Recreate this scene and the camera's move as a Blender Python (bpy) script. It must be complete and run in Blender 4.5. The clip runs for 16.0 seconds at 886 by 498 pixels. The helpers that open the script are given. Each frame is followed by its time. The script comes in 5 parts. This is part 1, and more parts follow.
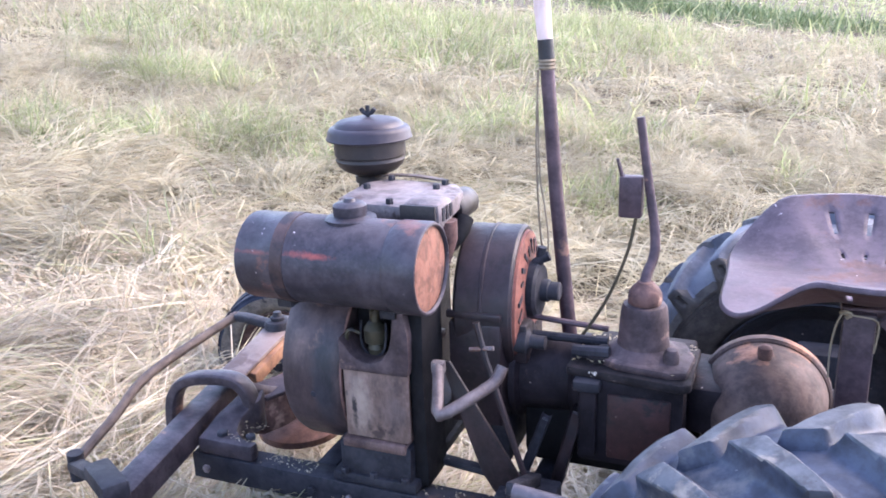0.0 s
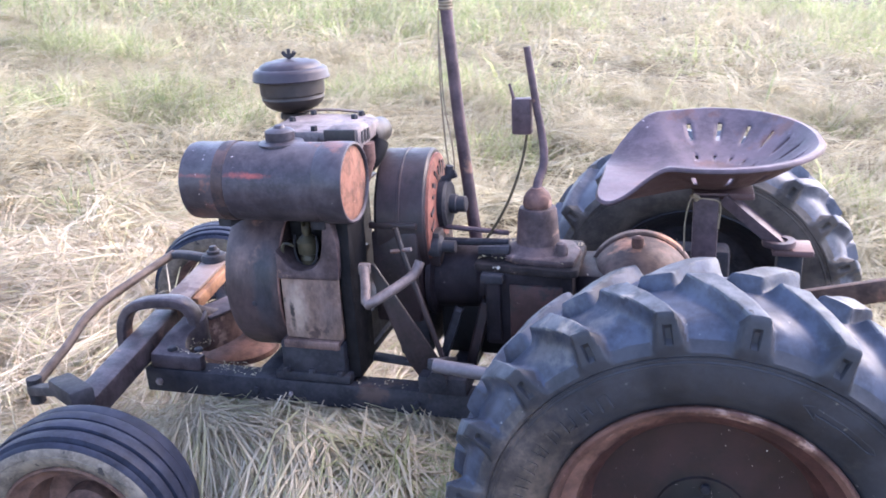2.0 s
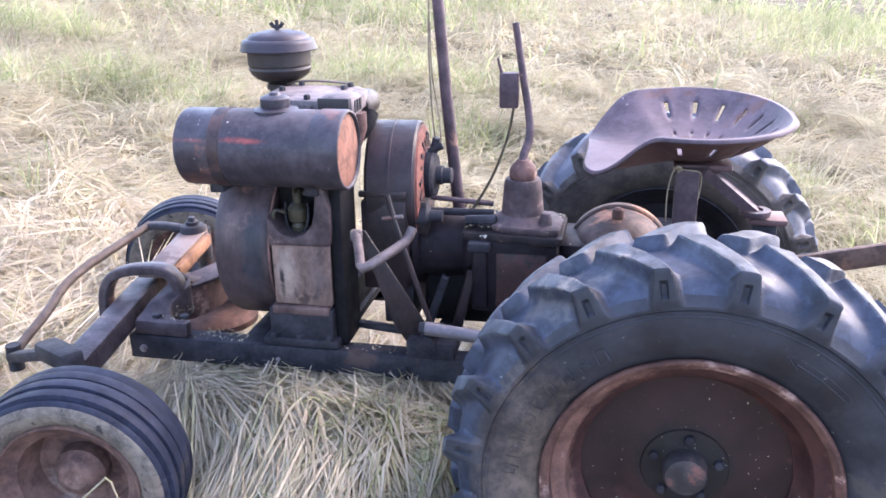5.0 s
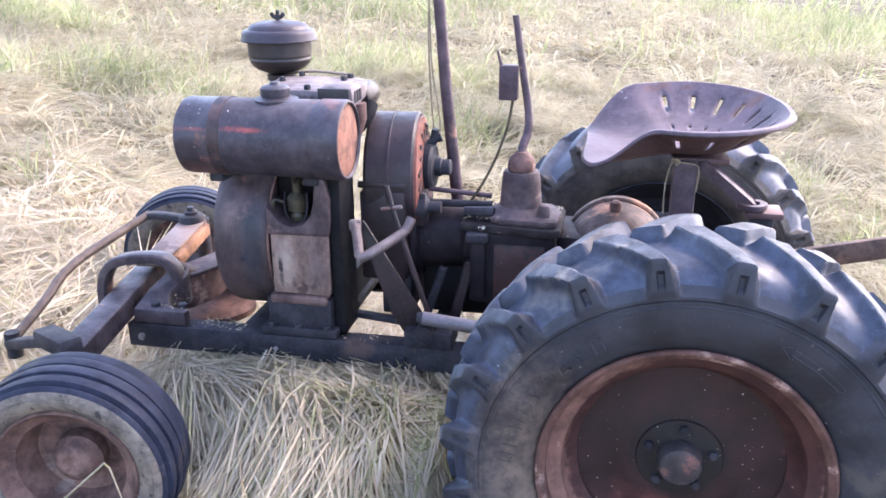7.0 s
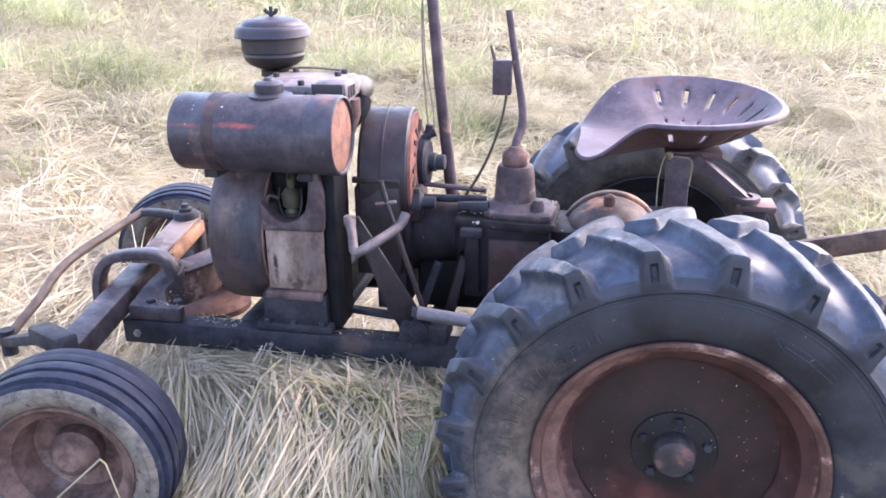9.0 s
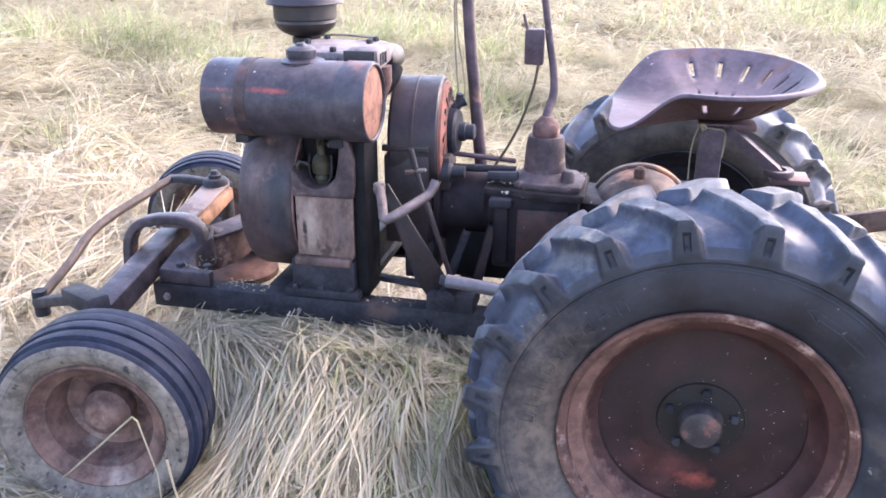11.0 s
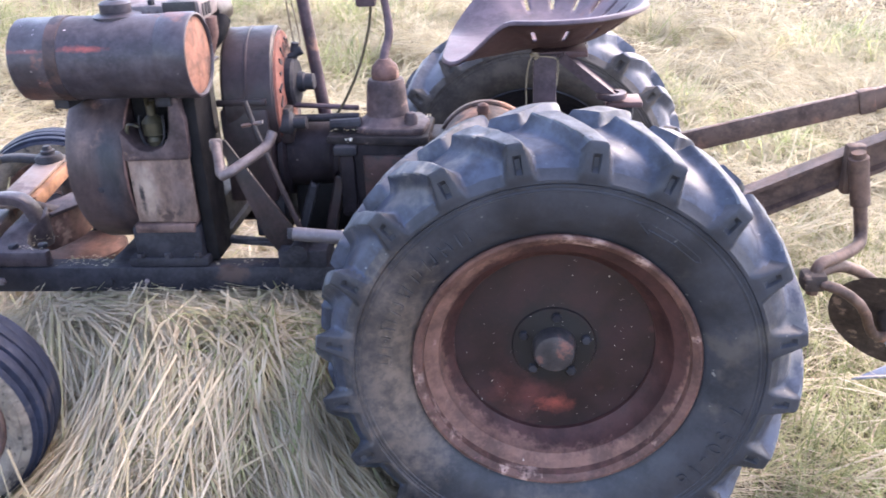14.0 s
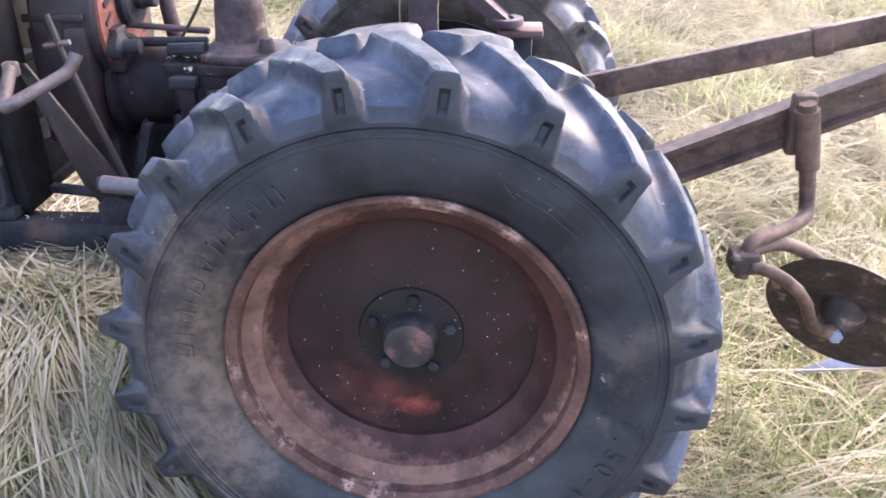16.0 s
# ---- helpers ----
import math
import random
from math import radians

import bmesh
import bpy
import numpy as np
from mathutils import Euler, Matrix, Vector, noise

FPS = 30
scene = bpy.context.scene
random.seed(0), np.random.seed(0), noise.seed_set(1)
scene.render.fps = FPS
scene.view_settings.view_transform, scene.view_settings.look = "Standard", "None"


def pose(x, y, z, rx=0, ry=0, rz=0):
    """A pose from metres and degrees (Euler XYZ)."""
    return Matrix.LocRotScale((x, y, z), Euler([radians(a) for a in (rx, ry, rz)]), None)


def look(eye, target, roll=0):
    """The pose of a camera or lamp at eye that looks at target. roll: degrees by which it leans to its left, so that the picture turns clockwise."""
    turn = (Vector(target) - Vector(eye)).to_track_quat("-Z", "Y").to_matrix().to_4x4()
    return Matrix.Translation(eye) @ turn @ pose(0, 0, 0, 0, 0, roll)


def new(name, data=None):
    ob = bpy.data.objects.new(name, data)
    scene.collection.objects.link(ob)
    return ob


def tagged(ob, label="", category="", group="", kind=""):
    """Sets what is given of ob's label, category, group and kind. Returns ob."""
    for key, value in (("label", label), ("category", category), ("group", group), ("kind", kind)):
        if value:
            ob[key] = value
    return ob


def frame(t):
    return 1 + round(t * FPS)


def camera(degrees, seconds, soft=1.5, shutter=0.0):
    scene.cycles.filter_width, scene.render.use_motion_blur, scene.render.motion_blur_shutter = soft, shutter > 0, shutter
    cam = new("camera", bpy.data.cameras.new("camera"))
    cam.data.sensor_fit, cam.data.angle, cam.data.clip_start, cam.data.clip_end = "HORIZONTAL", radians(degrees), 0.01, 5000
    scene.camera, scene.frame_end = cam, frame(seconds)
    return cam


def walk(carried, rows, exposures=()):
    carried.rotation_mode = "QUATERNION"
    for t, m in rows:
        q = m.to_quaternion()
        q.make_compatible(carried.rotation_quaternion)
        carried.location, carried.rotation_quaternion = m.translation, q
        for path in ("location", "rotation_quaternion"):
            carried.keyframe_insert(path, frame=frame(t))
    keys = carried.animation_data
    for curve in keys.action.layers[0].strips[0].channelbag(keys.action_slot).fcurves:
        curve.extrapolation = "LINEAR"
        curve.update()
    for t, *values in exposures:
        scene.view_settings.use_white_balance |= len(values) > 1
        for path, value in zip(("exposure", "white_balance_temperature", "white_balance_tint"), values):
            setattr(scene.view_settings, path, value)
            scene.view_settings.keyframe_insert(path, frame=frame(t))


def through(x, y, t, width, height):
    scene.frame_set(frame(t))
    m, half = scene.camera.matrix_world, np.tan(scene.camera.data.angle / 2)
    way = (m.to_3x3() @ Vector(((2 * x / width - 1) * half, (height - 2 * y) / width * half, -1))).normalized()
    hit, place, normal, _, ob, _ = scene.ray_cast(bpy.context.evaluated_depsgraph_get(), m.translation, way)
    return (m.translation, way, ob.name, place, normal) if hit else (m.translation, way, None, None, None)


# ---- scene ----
cam = camera(54.7, 16.0, 1.7, 0.4)
# seconds, eye, target, roll
ROWS = [
    (0, (-0.2201, -0.8239, 1.2305), (-0.7056, 0.5010, 0.7219), 4.35),
    (0.5, (-0.1968, -0.8485, 1.2293), (-0.6564, 0.4817, 0.7104), 5.49),
    (1, (-0.1308, -0.8868, 1.2227), (-0.5885, 0.4480, 0.7141), 5.15),
    (1.5, (-0.0901, -0.9582, 1.2157), (-0.5125, 0.3832, 0.6940), 4.48),
    (2, (-0.1420, -1.0584, 1.2021), (-0.4807, 0.2998, 0.6628), 3.63),
    (2.5, (-0.1910, -1.1054, 1.1927), (-0.4329, 0.2829, 0.6788), 4.08),
    (3, (-0.2114, -1.1137, 1.1871), (-0.4660, 0.2683, 0.6623), 4.93),
    (3.5, (-0.2124, -1.1124, 1.1820), (-0.4340, 0.2780, 0.6646), 5.75),
    (4, (-0.2174, -1.1278, 1.1755), (-0.4586, 0.2519, 0.6386), 5.84),
    (4.5, (-0.2164, -1.1360, 1.1698), (-0.4653, 0.2374, 0.6203), 5.68),
    (5, (-0.2171, -1.1398, 1.1664), (-0.4512, 0.2393, 0.6248), 5.85),
    (7.5, (-0.2165, -1.1549, 1.1578), (-0.4485, 0.2223, 0.6107), 6.65),
    (8, (-0.2237, -1.1574, 1.1631), (-0.4798, 0.2159, 0.6168), 6.71),
    (8.5, (-0.2131, -1.1551, 1.1591), (-0.4302, 0.2248, 0.6123), 6.28),
    (11, (-0.2264, -1.1692, 1.1375), (-0.4726, 0.1886, 0.5496), 6.89),
    (11.5, (-0.2274, -1.1749, 1.1131), (-0.4681, 0.1693, 0.4925), 8.51),
    (12, (-0.2534, -1.1903, 1.1244), (-0.6075, 0.1429, 0.5353), 7.28),
    (12.5, (-0.2146, -1.1780, 1.1364), (-0.4747, 0.1970, 0.5964), 7.35),
    (13, (-0.1879, -1.1676, 1.1428), (-0.3731, 0.2171, 0.5966), 6.57),
    (13.5, (-0.1619, -1.1710, 1.0980), (-0.3038, 0.1927, 0.4895), 6.30),
    (14, (-0.1416, -1.1479, 1.0946), (-0.1990, 0.2171, 0.4754), 4.64),
    (14.5, (-0.1324, -1.1361, 1.0880), (-0.1667, 0.2361, 0.4831), 4.43),
    (15, (-0.1144, -1.1035, 1.0804), (-0.1099, 0.2676, 0.4721), 5.15),
    (15.5, (-0.0352, -0.9776, 1.0372), (0.0110, 0.3713, 0.3828), 7.03),
    (16, (0.0401, -0.8592, 1.0019), (0.0217, 0.4723, 0.3112), 7.00),
]
walk(cam, [(t, look(eye, target, roll)) for t, eye, target, roll in ROWS], [(0, 2.71, 6330, 22), (2, 2.78, 6370, 22), (5, 2.84, 6500, 22), (11, 2.95, 6750, 22), (16, 2.93, 7050, 21)])

# ---------------- world, sun, exposure ----------------
world = bpy.data.worlds.new("world")
scene.world = world
world.use_nodes = True
wn, wl = world.node_tree.nodes, world.node_tree.links
sky = wn.new("ShaderNodeTexSky")
sky.sky_type, sky.sun_disc = "NISHITA", False
SUN_UP, SUN_TURN = 46, 44
sky.sun_elevation, sky.sun_rotation = radians(SUN_UP), radians(SUN_TURN)
sky.air_density, sky.dust_density = 0.9, 2.2
wl.new(sky.outputs[0], wn["Background"].inputs[0])
wn["Background"].inputs[1].default_value = 0.2
lamp = bpy.data.lights.new("sun", "SUN")
lamp.energy, lamp.angle, lamp.color = 0.5, radians(30), (1.0, 0.93, 0.84)
sun = new("sun", lamp)
sun_dir = Vector((math.sin(radians(SUN_TURN)) * math.cos(radians(SUN_UP)), math.cos(radians(SUN_TURN)) * math.cos(radians(SUN_UP)), math.sin(radians(SUN_UP))))
sun.matrix_world = look(sun_dir * 20, (0, 0, 0))

# ---------------- materials ----------------
def surface(name, dark, light, scale=12.0, rough=0.7, metal=0.0, bump=0.3, fine=120.0, stain=None, stain_scale=5.0, stain_at=0.58, speck=None, speck_at=0.72, relief=0.004, spread=0.12, grime=0.0, grime_scale=26.0, streak=1.0, spec=0.3, blots=()):
    """Two tones mixed by coarse noise, a fine grain, stains, grime and specks with shapes of their own, blots (centre, size, colour, raggedness, edge), and relief."""
    m = bpy.data.materials.new(name)
    m.use_nodes = True
    n, l = m.node_tree.nodes, m.node_tree.links
    b = n["Principled BSDF"]
    co = n.new("ShaderNodeTexCoord")

    def noise_of(s, detail=6.0, rgh=0.6, stretch=1.0):
        t = n.new("ShaderNodeTexNoise")
        t.inputs["Scale"].default_value, t.inputs["Detail"].default_value, t.inputs["Roughness"].default_value = s, detail, rgh
        if stretch == 1.0:
            l.new(co.outputs["Object"], t.inputs["Vector"])
        else:
            mp = n.new("ShaderNodeMapping")
            mp.inputs["Scale"].default_value = (1, 1, stretch)
            l.new(co.outputs["Object"], mp.inputs["Vector"])
            l.new(mp.outputs[0], t.inputs["Vector"])
        return t.outputs["Fac"]

    def calc(op, *args):
        x = n.new("ShaderNodeMath")
        x.operation = op
        for i, v in enumerate(args):
            if isinstance(v, (int, float)):
                x.inputs[i].default_value = v
            else:
                l.new(v, x.inputs[i])
        return x.outputs[0]

    def ramp(src, lo, hi):
        r = n.new("ShaderNodeMapRange")
        r.inputs["From Min"].default_value, r.inputs["From Max"].default_value = lo, hi
        l.new(src, r.inputs["Value"])
        return r.outputs["Result"]

    def mix(fac, a, c):
        x = n.new("ShaderNodeMix")
        x.data_type = "RGBA"
        l.new(fac, x.inputs["Factor"])
        for sock, v in ((x.inputs["A"], a), (x.inputs["B"], c)):
            if isinstance(v, tuple):
                sock.default_value = (*v, 1)
            else:
                l.new(v, sock)
        return x.outputs["Result"]

    grain = noise_of(fine, 4.0, 0.7)
    col = mix(ramp(noise_of(scale), 0.5 - spread, 0.5 + spread), dark, light)
    col = mix(ramp(grain, 0.35, 0.75), col, mix(ramp(grain, 0.0, 1.0), tuple(0.72 * v for v in dark), tuple(min(1, 1.12 * v) for v in light)))
    if stain:
        col = mix(ramp(noise_of(stain_scale, 8.0, 0.65), stain_at, stain_at + 0.05), col, stain)
    for centre, size, tone, ragged, edge in blots:
        mp = n.new("ShaderNodeMapping")
        mp.vector_type = "TEXTURE"
        mp.inputs["Location"].default_value, mp.inputs["Scale"].default_value = centre, size
        far_off = n.new("ShaderNodeVectorMath")
        far_off.operation = "LENGTH"
        l.new(co.outputs["Object"], mp.inputs["Vector"])
        l.new(mp.outputs[0], far_off.inputs[0])
        rag = calc("MULTIPLY", calc("SUBTRACT", noise_of(48.0, 8.0, 0.7), 0.5), ragged)
        col = mix(ramp(calc("ADD", calc("SUBTRACT", 1.0, far_off.outputs["Value"]), rag), 0.0, edge), col, tone)
    if grime:
        dirt = ramp(noise_of(grime_scale, 9.0, 0.72, streak), 0.4, 0.57)
        mul = n.new("ShaderNodeMix")
        mul.data_type, mul.blend_type = "RGBA", "MULTIPLY"
        mul.inputs["Factor"].default_value = grime
        l.new(col, mul.inputs["A"])
        l.new(mix(dirt, (0.3, 0.29, 0.31), (1.15, 1.12, 1.1)), mul.inputs["B"])
        col = mul.outputs["Result"]
    if speck:
        col = mix(ramp(noise_of(fine * 0.55, 2.0, 0.5), speck_at, speck_at + 0.03), col, speck)
    l.new(col, b.inputs["Base Color"])
    rr = ramp(noise_of(scale * 2.3), 0.25, 0.75)
    rr_node = rr.node
    rr_node.inputs["To Min"].default_value, rr_node.inputs["To Max"].default_value = max(0.05, rough - 0.14), min(1, rough + 0.14)
    l.new(rr, b.inputs["Roughness"])
    b.inputs["Metallic"].default_value = metal
    b.inputs["Specular IOR Level"].default_value = spec
    bp = n.new("ShaderNodeBump")
    bp.inputs["Strength"].default_value, bp.inputs["Distance"].default_value = bump * 0.55, relief
    l.new(grain, bp.inputs["Height"])
    dents = n.new("ShaderNodeBump")
    dents.inputs["Strength"].default_value, dents.inputs["Distance"].default_value = bump * 0.7, relief * 1.6
    l.new(noise_of(26.0, 3.0, 0.5), dents.inputs["Height"])
    l.new(bp.outputs["Normal"], dents.inputs["Normal"])
    l.new(dents.outputs["Normal"], b.inputs["Normal"])
    return m


RUBBER = surface("tyre_rubber", (0.0197, 0.0261, 0.0423), (0.0368, 0.0459, 0.0702), 9, 0.5, 0, 0.16, 160, (0.06, 0.06, 0.064), 4.5, 0.57, (0.16, 0.16, 0.165), 0.75, grime=0.7, grime_scale=18, spec=0.29)
# worn, dusty lug tops; the paler tone also holds their sky sheen
RUBBER_WORN_SHEEN = surface("dusty_worn_lugs_with_sky_sheen", (0.0405, 0.0480, 0.0594), (0.0736, 0.0832, 0.0967), 12, 0.7, 0, 0.2, 150, (0.16, 0.145, 0.13), 8.0, 0.58, (0.03, 0.03, 0.034), 0.7, grime=0.6, grime_scale=24)
WALL = surface("dusty_tyre_wall", (0.015, 0.016, 0.021), (0.029, 0.031, 0.039), 7, 0.56, 0, 0.2, 150, (0.046, 0.042, 0.041), 5.0, 0.6, (0.13, 0.12, 0.11), 0.74, grime=0.6, grime_scale=12,
               blots=[((-0.235, -0.1, -0.01), (0.1, 0.2, 0.25), (0.105, 0.079, 0.062), 1.6, 0.9), ((-0.02, -0.1, -0.27), (0.12, 0.2, 0.06), (0.06, 0.049, 0.042), 1.8, 0.9)])
RUBBER_DUSTY = surface("dusty_far_rubber", (0.0527, 0.0595, 0.0790), (0.1020, 0.1080, 0.1318), 8, 0.6, 0, 0.2, 140, (0.12, 0.105, 0.095), 5.0, 0.55, (0.25, 0.23, 0.21), 0.75, grime=0.6, grime_scale=15)
WALL_FAR = surface("dusty_brown_wall", (0.04, 0.034, 0.03), (0.082, 0.069, 0.06), 7, 0.7, 0, 0.25, 140, (0.12, 0.1, 0.085), 6.0, 0.6, grime=0.6, grime_scale=14)
RUBBER_TREAD = surface("blue_black_tread", (0.0088, 0.0112, 0.0200), (0.0190, 0.0235, 0.0400), 16, 0.55, 0, 0.2, 150, (0.035, 0.034, 0.04), 9.0, 0.64, grime=0.5, spec=0.1)
RUBBER_OLD = surface("old_tyre_wall", (0.075, 0.064, 0.055), (0.168, 0.143, 0.116), 14, 0.75, 0, 0.35, 120, (0.15, 0.12, 0.095), 9.0, 0.55, (0.03, 0.026, 0.025), 0.66, grime=0.6, grime_scale=30)
RUST_RIM = surface("rusty_rim_lip", (0.056, 0.025, 0.019), (0.115, 0.058, 0.046), 20, 0.65, 0.05, 0.3, 130, (0.26, 0.165, 0.135), 16.0, 0.57, (0.09, 0.04, 0.035), 0.64, grime=0.55, grime_scale=30)
# rusty barrel; its off-centre dark blot paints the shade inside the upper rim
BARREL = surface("rusty_barrel_with_painted_shade", (0.100, 0.049, 0.038), (0.170, 0.088, 0.067), 14, 0.65, 0.05, 0.3, 130, (0.22, 0.13, 0.115), 12.0, 0.6, (0.35, 0.28, 0.25), 0.755, grime=0.6, grime_scale=22,
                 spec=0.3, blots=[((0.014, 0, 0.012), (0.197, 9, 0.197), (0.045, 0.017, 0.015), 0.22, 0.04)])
DISC_RED = surface("oily_red_disc", (0.010, 0.005, 0.006), (0.027, 0.010, 0.010), 7, 0.55, 0.0, 0.25, 400, (0.048, 0.017, 0.016), 5.0, 0.58, (0.5, 0.46, 0.4), 0.74, grime=0.5, grime_scale=16, spec=0.3,
                   blots=[((-0.045, 0, -0.1), (0.08, 0.2, 0.035), (0.07, 0.019, 0.016), 1.8, 1.2), ((0.005, 0, -0.118), (0.038, 0.2, 0.02), (0.19, 0.042, 0.03), 1.8, 1.0), ((0, 0, 0), (0.085, 0.2, 0.085), (0.007, 0.006, 0.007), 0.7, 0.3)])
FRONT_RIM = surface("chalky_rusty_rim", (0.078, 0.041, 0.035), (0.158, 0.095, 0.075), 13, 0.75, 0.05, 0.35, 120, (0.2, 0.15, 0.13), 9.0, 0.62, grime=0.65, grime_scale=28,
                    blots=[((0.045, 0, -0.108), (0.06, 0.2, 0.028), (0.24, 0.19, 0.165), 1.6, 1.0)])
BLACK_OIL = surface("oily_black_steel", (0.0120, 0.0118, 0.0165), (0.036, 0.035, 0.040), 11, 0.62, 0.0, 0.4, 130, (0.05, 0.034, 0.03), 9.0, 0.62, (0.2, 0.18, 0.17), 0.76, grime=0.5, spec=0.14)
# darkest of the blacks, for the timing cover and the inner castings
DEEP_BLACK = surface("deep_black_casting", (0.0045, 0.0045, 0.0055), (0.0135, 0.0125, 0.0135), 11, 0.7, 0.0, 0.4, 130, (0.04, 0.026, 0.022), 9.0, 0.64, (0.12, 0.1, 0.09), 0.76, grime=0.5, spec=0.1)
LID = surface("oily_dusty_lid", (0.009, 0.008, 0.009), (0.029, 0.023, 0.023), 16, 0.75, 0.05, 0.5, 110, (0.15, 0.115, 0.1), 14.0, 0.6, (0.5, 0.45, 0.38), 0.7, grime=0.6, spec=0.12)
HUB = surface("greasy_grey_cap", (0.027, 0.024, 0.027), (0.051, 0.045, 0.046), 18, 0.5, 0.2, 0.3, 130, (0.13, 0.06, 0.05), 12.0, 0.58, grime=0.5)
TANK = surface("worn_tank_paint", (0.016, 0.0145, 0.0215), (0.063, 0.053, 0.061), 9, 0.44, 0.1, 0.2, 150, (0.105, 0.05, 0.043), 10.0, 0.59, (0.36, 0.3, 0.3), 0.745, spread=0.2, grime=0.65, grime_scale=22,
               blots=[((-0.8, 0.262, 0.852), (0.045, 0.05, 0.0075), (0.2, 0.05, 0.042), 2.6, 0.9), ((-0.775, 0.262, 0.851), (0.03, 0.05, 0.006), (0.24, 0.055, 0.045), 2.2, 0.8), ((-0.885, 0.262, 0.85), (0.06, 0.05, 0.0045), (0.15, 0.045, 0.042), 2.6, 1.0), ((-0.9, 0.3, 0.76), (0.05, 0.1, 0.035), (0.1, 0.048, 0.04), 1.8, 0.9)])
TANK_BAND = surface("brown_tank_band", (0.035, 0.021, 0.021), (0.070, 0.042, 0.038), 14, 0.55, 0.1, 0.25, 150, (0.024, 0.02, 0.025), 16.0, 0.52, (0.25, 0.2, 0.19), 0.75, grime=0.6)
PRIMER = surface("orange_rust_end", (0.105, 0.044, 0.031), (0.215, 0.102, 0.068), 18, 0.7, 0.05, 0.3, 130, (0.06, 0.03, 0.026), 14.0, 0.58, (0.33, 0.2, 0.15), 0.72, grime=0.6, grime_scale=34)
BROWN = surface("brown_oily_cover", (0.0095, 0.0064, 0.0074), (0.034, 0.0213, 0.0232), 11, 0.5, 0.1, 0.25, 140, (0.02, 0.016, 0.018), 8.0, 0.55, (0.2, 0.15, 0.14), 0.77, spec=0.3, grime=0.65, streak=0.4)
SLATE = surface("grey_brown_sheet", (0.017, 0.012, 0.014), (0.075, 0.052, 0.052), 7, 0.48, 0.1, 0.25, 140, (0.15, 0.085, 0.068), 10.0, 0.6, (0.25, 0.2, 0.19), 0.77, spread=0.2, grime=0.7, grime_scale=20, streak=0.35,
                blots=[((-0.825, 0.335, 0.6), (0.028, 0.2, 0.11), (0.028, 0.027, 0.033), 0.9, 0.5), ((-0.87, 0.335, 0.66), (0.025, 0.2, 0.03), (0.11, 0.07, 0.062), 1.8, 0.9)])
RED_FACE = surface("flaky_red_cover", (0.104, 0.032, 0.023), (0.188, 0.068, 0.047), 22, 0.7, 0.05, 0.4, 110, (0.07, 0.028, 0.025), 18.0, 0.55, grime=0.55)
DARK_RED = surface("dark_red_side", (0.0210, 0.0084, 0.0084), (0.0450, 0.0180, 0.0168), 14, 0.6, 0.0, 0.3, 120, (0.014, 0.01, 0.011), 14.0, 0.55, (0.3, 0.22, 0.2), 0.76, grime=0.6)
RUST = surface("brown_rust", (0.060, 0.032, 0.028), (0.136, 0.072, 0.060), 15, 0.75, 0.1, 0.45, 120, (0.25, 0.155, 0.12), 10.0, 0.62, grime=0.6)
BARE = surface("worn_bare_iron", (0.078, 0.060, 0.060), (0.155, 0.129, 0.126), 16, 0.5, 0.35, 0.3, 130, (0.12, 0.065, 0.05), 12.0, 0.57, grime=0.5)
CAST = surface("pale_cast_metal", (0.11, 0.088, 0.088), (0.2, 0.17, 0.168), 14, 0.65, 0.1, 0.35, 120, (0.075, 0.05, 0.046), 10.0, 0.57, grime=0.6)
BLOCK = surface("worn_block_paint", (0.053, 0.030, 0.027), (0.136, 0.086, 0.074), 13, 0.65, 0.05, 0.35, 120, (0.28, 0.2, 0.16), 12.0, 0.6, grime=0.75, streak=0.4)
PALE_PANEL = surface("pale_flaking_panel", (0.077, 0.045, 0.036), (0.180, 0.122, 0.097), 16, 0.75, 0.0, 0.4, 90, (0.05, 0.032, 0.028), 16.0, 0.58, spread=0.18, grime=0.65, streak=0.4,
                     blots=[((-0.755, 0.33, 0.572), (0.027, 0.1, 0.066), (0.215, 0.165, 0.135), 1.7, 0.8), ((-0.69, 0.33, 0.565), (0.03, 0.1, 0.06), (0.115, 0.082, 0.074), 1.6, 0.9), ((-0.765, 0.33, 0.56), (0.007, 0.1, 0.028), (0.018, 0.014, 0.014), 3.0, 0.5)])
FILTER = surface("dark_filter_paint", (0.013, 0.011, 0.011), (0.033, 0.025, 0.024), 14, 0.5, 0.1, 0.15, 150, (0.1, 0.06, 0.045), 10.0, 0.64)
FILTER_LID = surface("violet_grey_lid", (0.0169, 0.0139, 0.0200), (0.0385, 0.0316, 0.0385), 12, 0.5, 0.1, 0.12, 150, (0.15, 0.1, 0.09), 9.0, 0.65, spec=0.25)
SEAT = surface("worn_seat_steel", (0.055, 0.040, 0.050), (0.104, 0.077, 0.091), 7, 0.58, 0.1, 0.16, 160, (0.1, 0.055, 0.052), 7.0, 0.57, (0.28, 0.24, 0.24), 0.76, grime=0.55, grime_scale=16, spec=0.24)
SEAT_UNDER = surface("red_brown_steel", (0.055, 0.03, 0.03), (0.1, 0.055, 0.052), 12, 0.6, 0.2, 0.25, 130)
GEARBOX = surface("oily_gearbox_iron", (0.0075, 0.0065, 0.0085), (0.021, 0.016, 0.019), 9, 0.62, 0.0, 0.4, 120, (0.07, 0.042, 0.037), 9.0, 0.63, (0.25, 0.22, 0.2), 0.75, grime=0.55, spec=0.1)
TOWER = surface("dusty_cast_tower", (0.037, 0.023, 0.024), (0.076, 0.052, 0.053), 13, 0.68, 0.05, 0.35, 120, (0.21, 0.135, 0.105), 9.0, 0.6, grime=0.6)
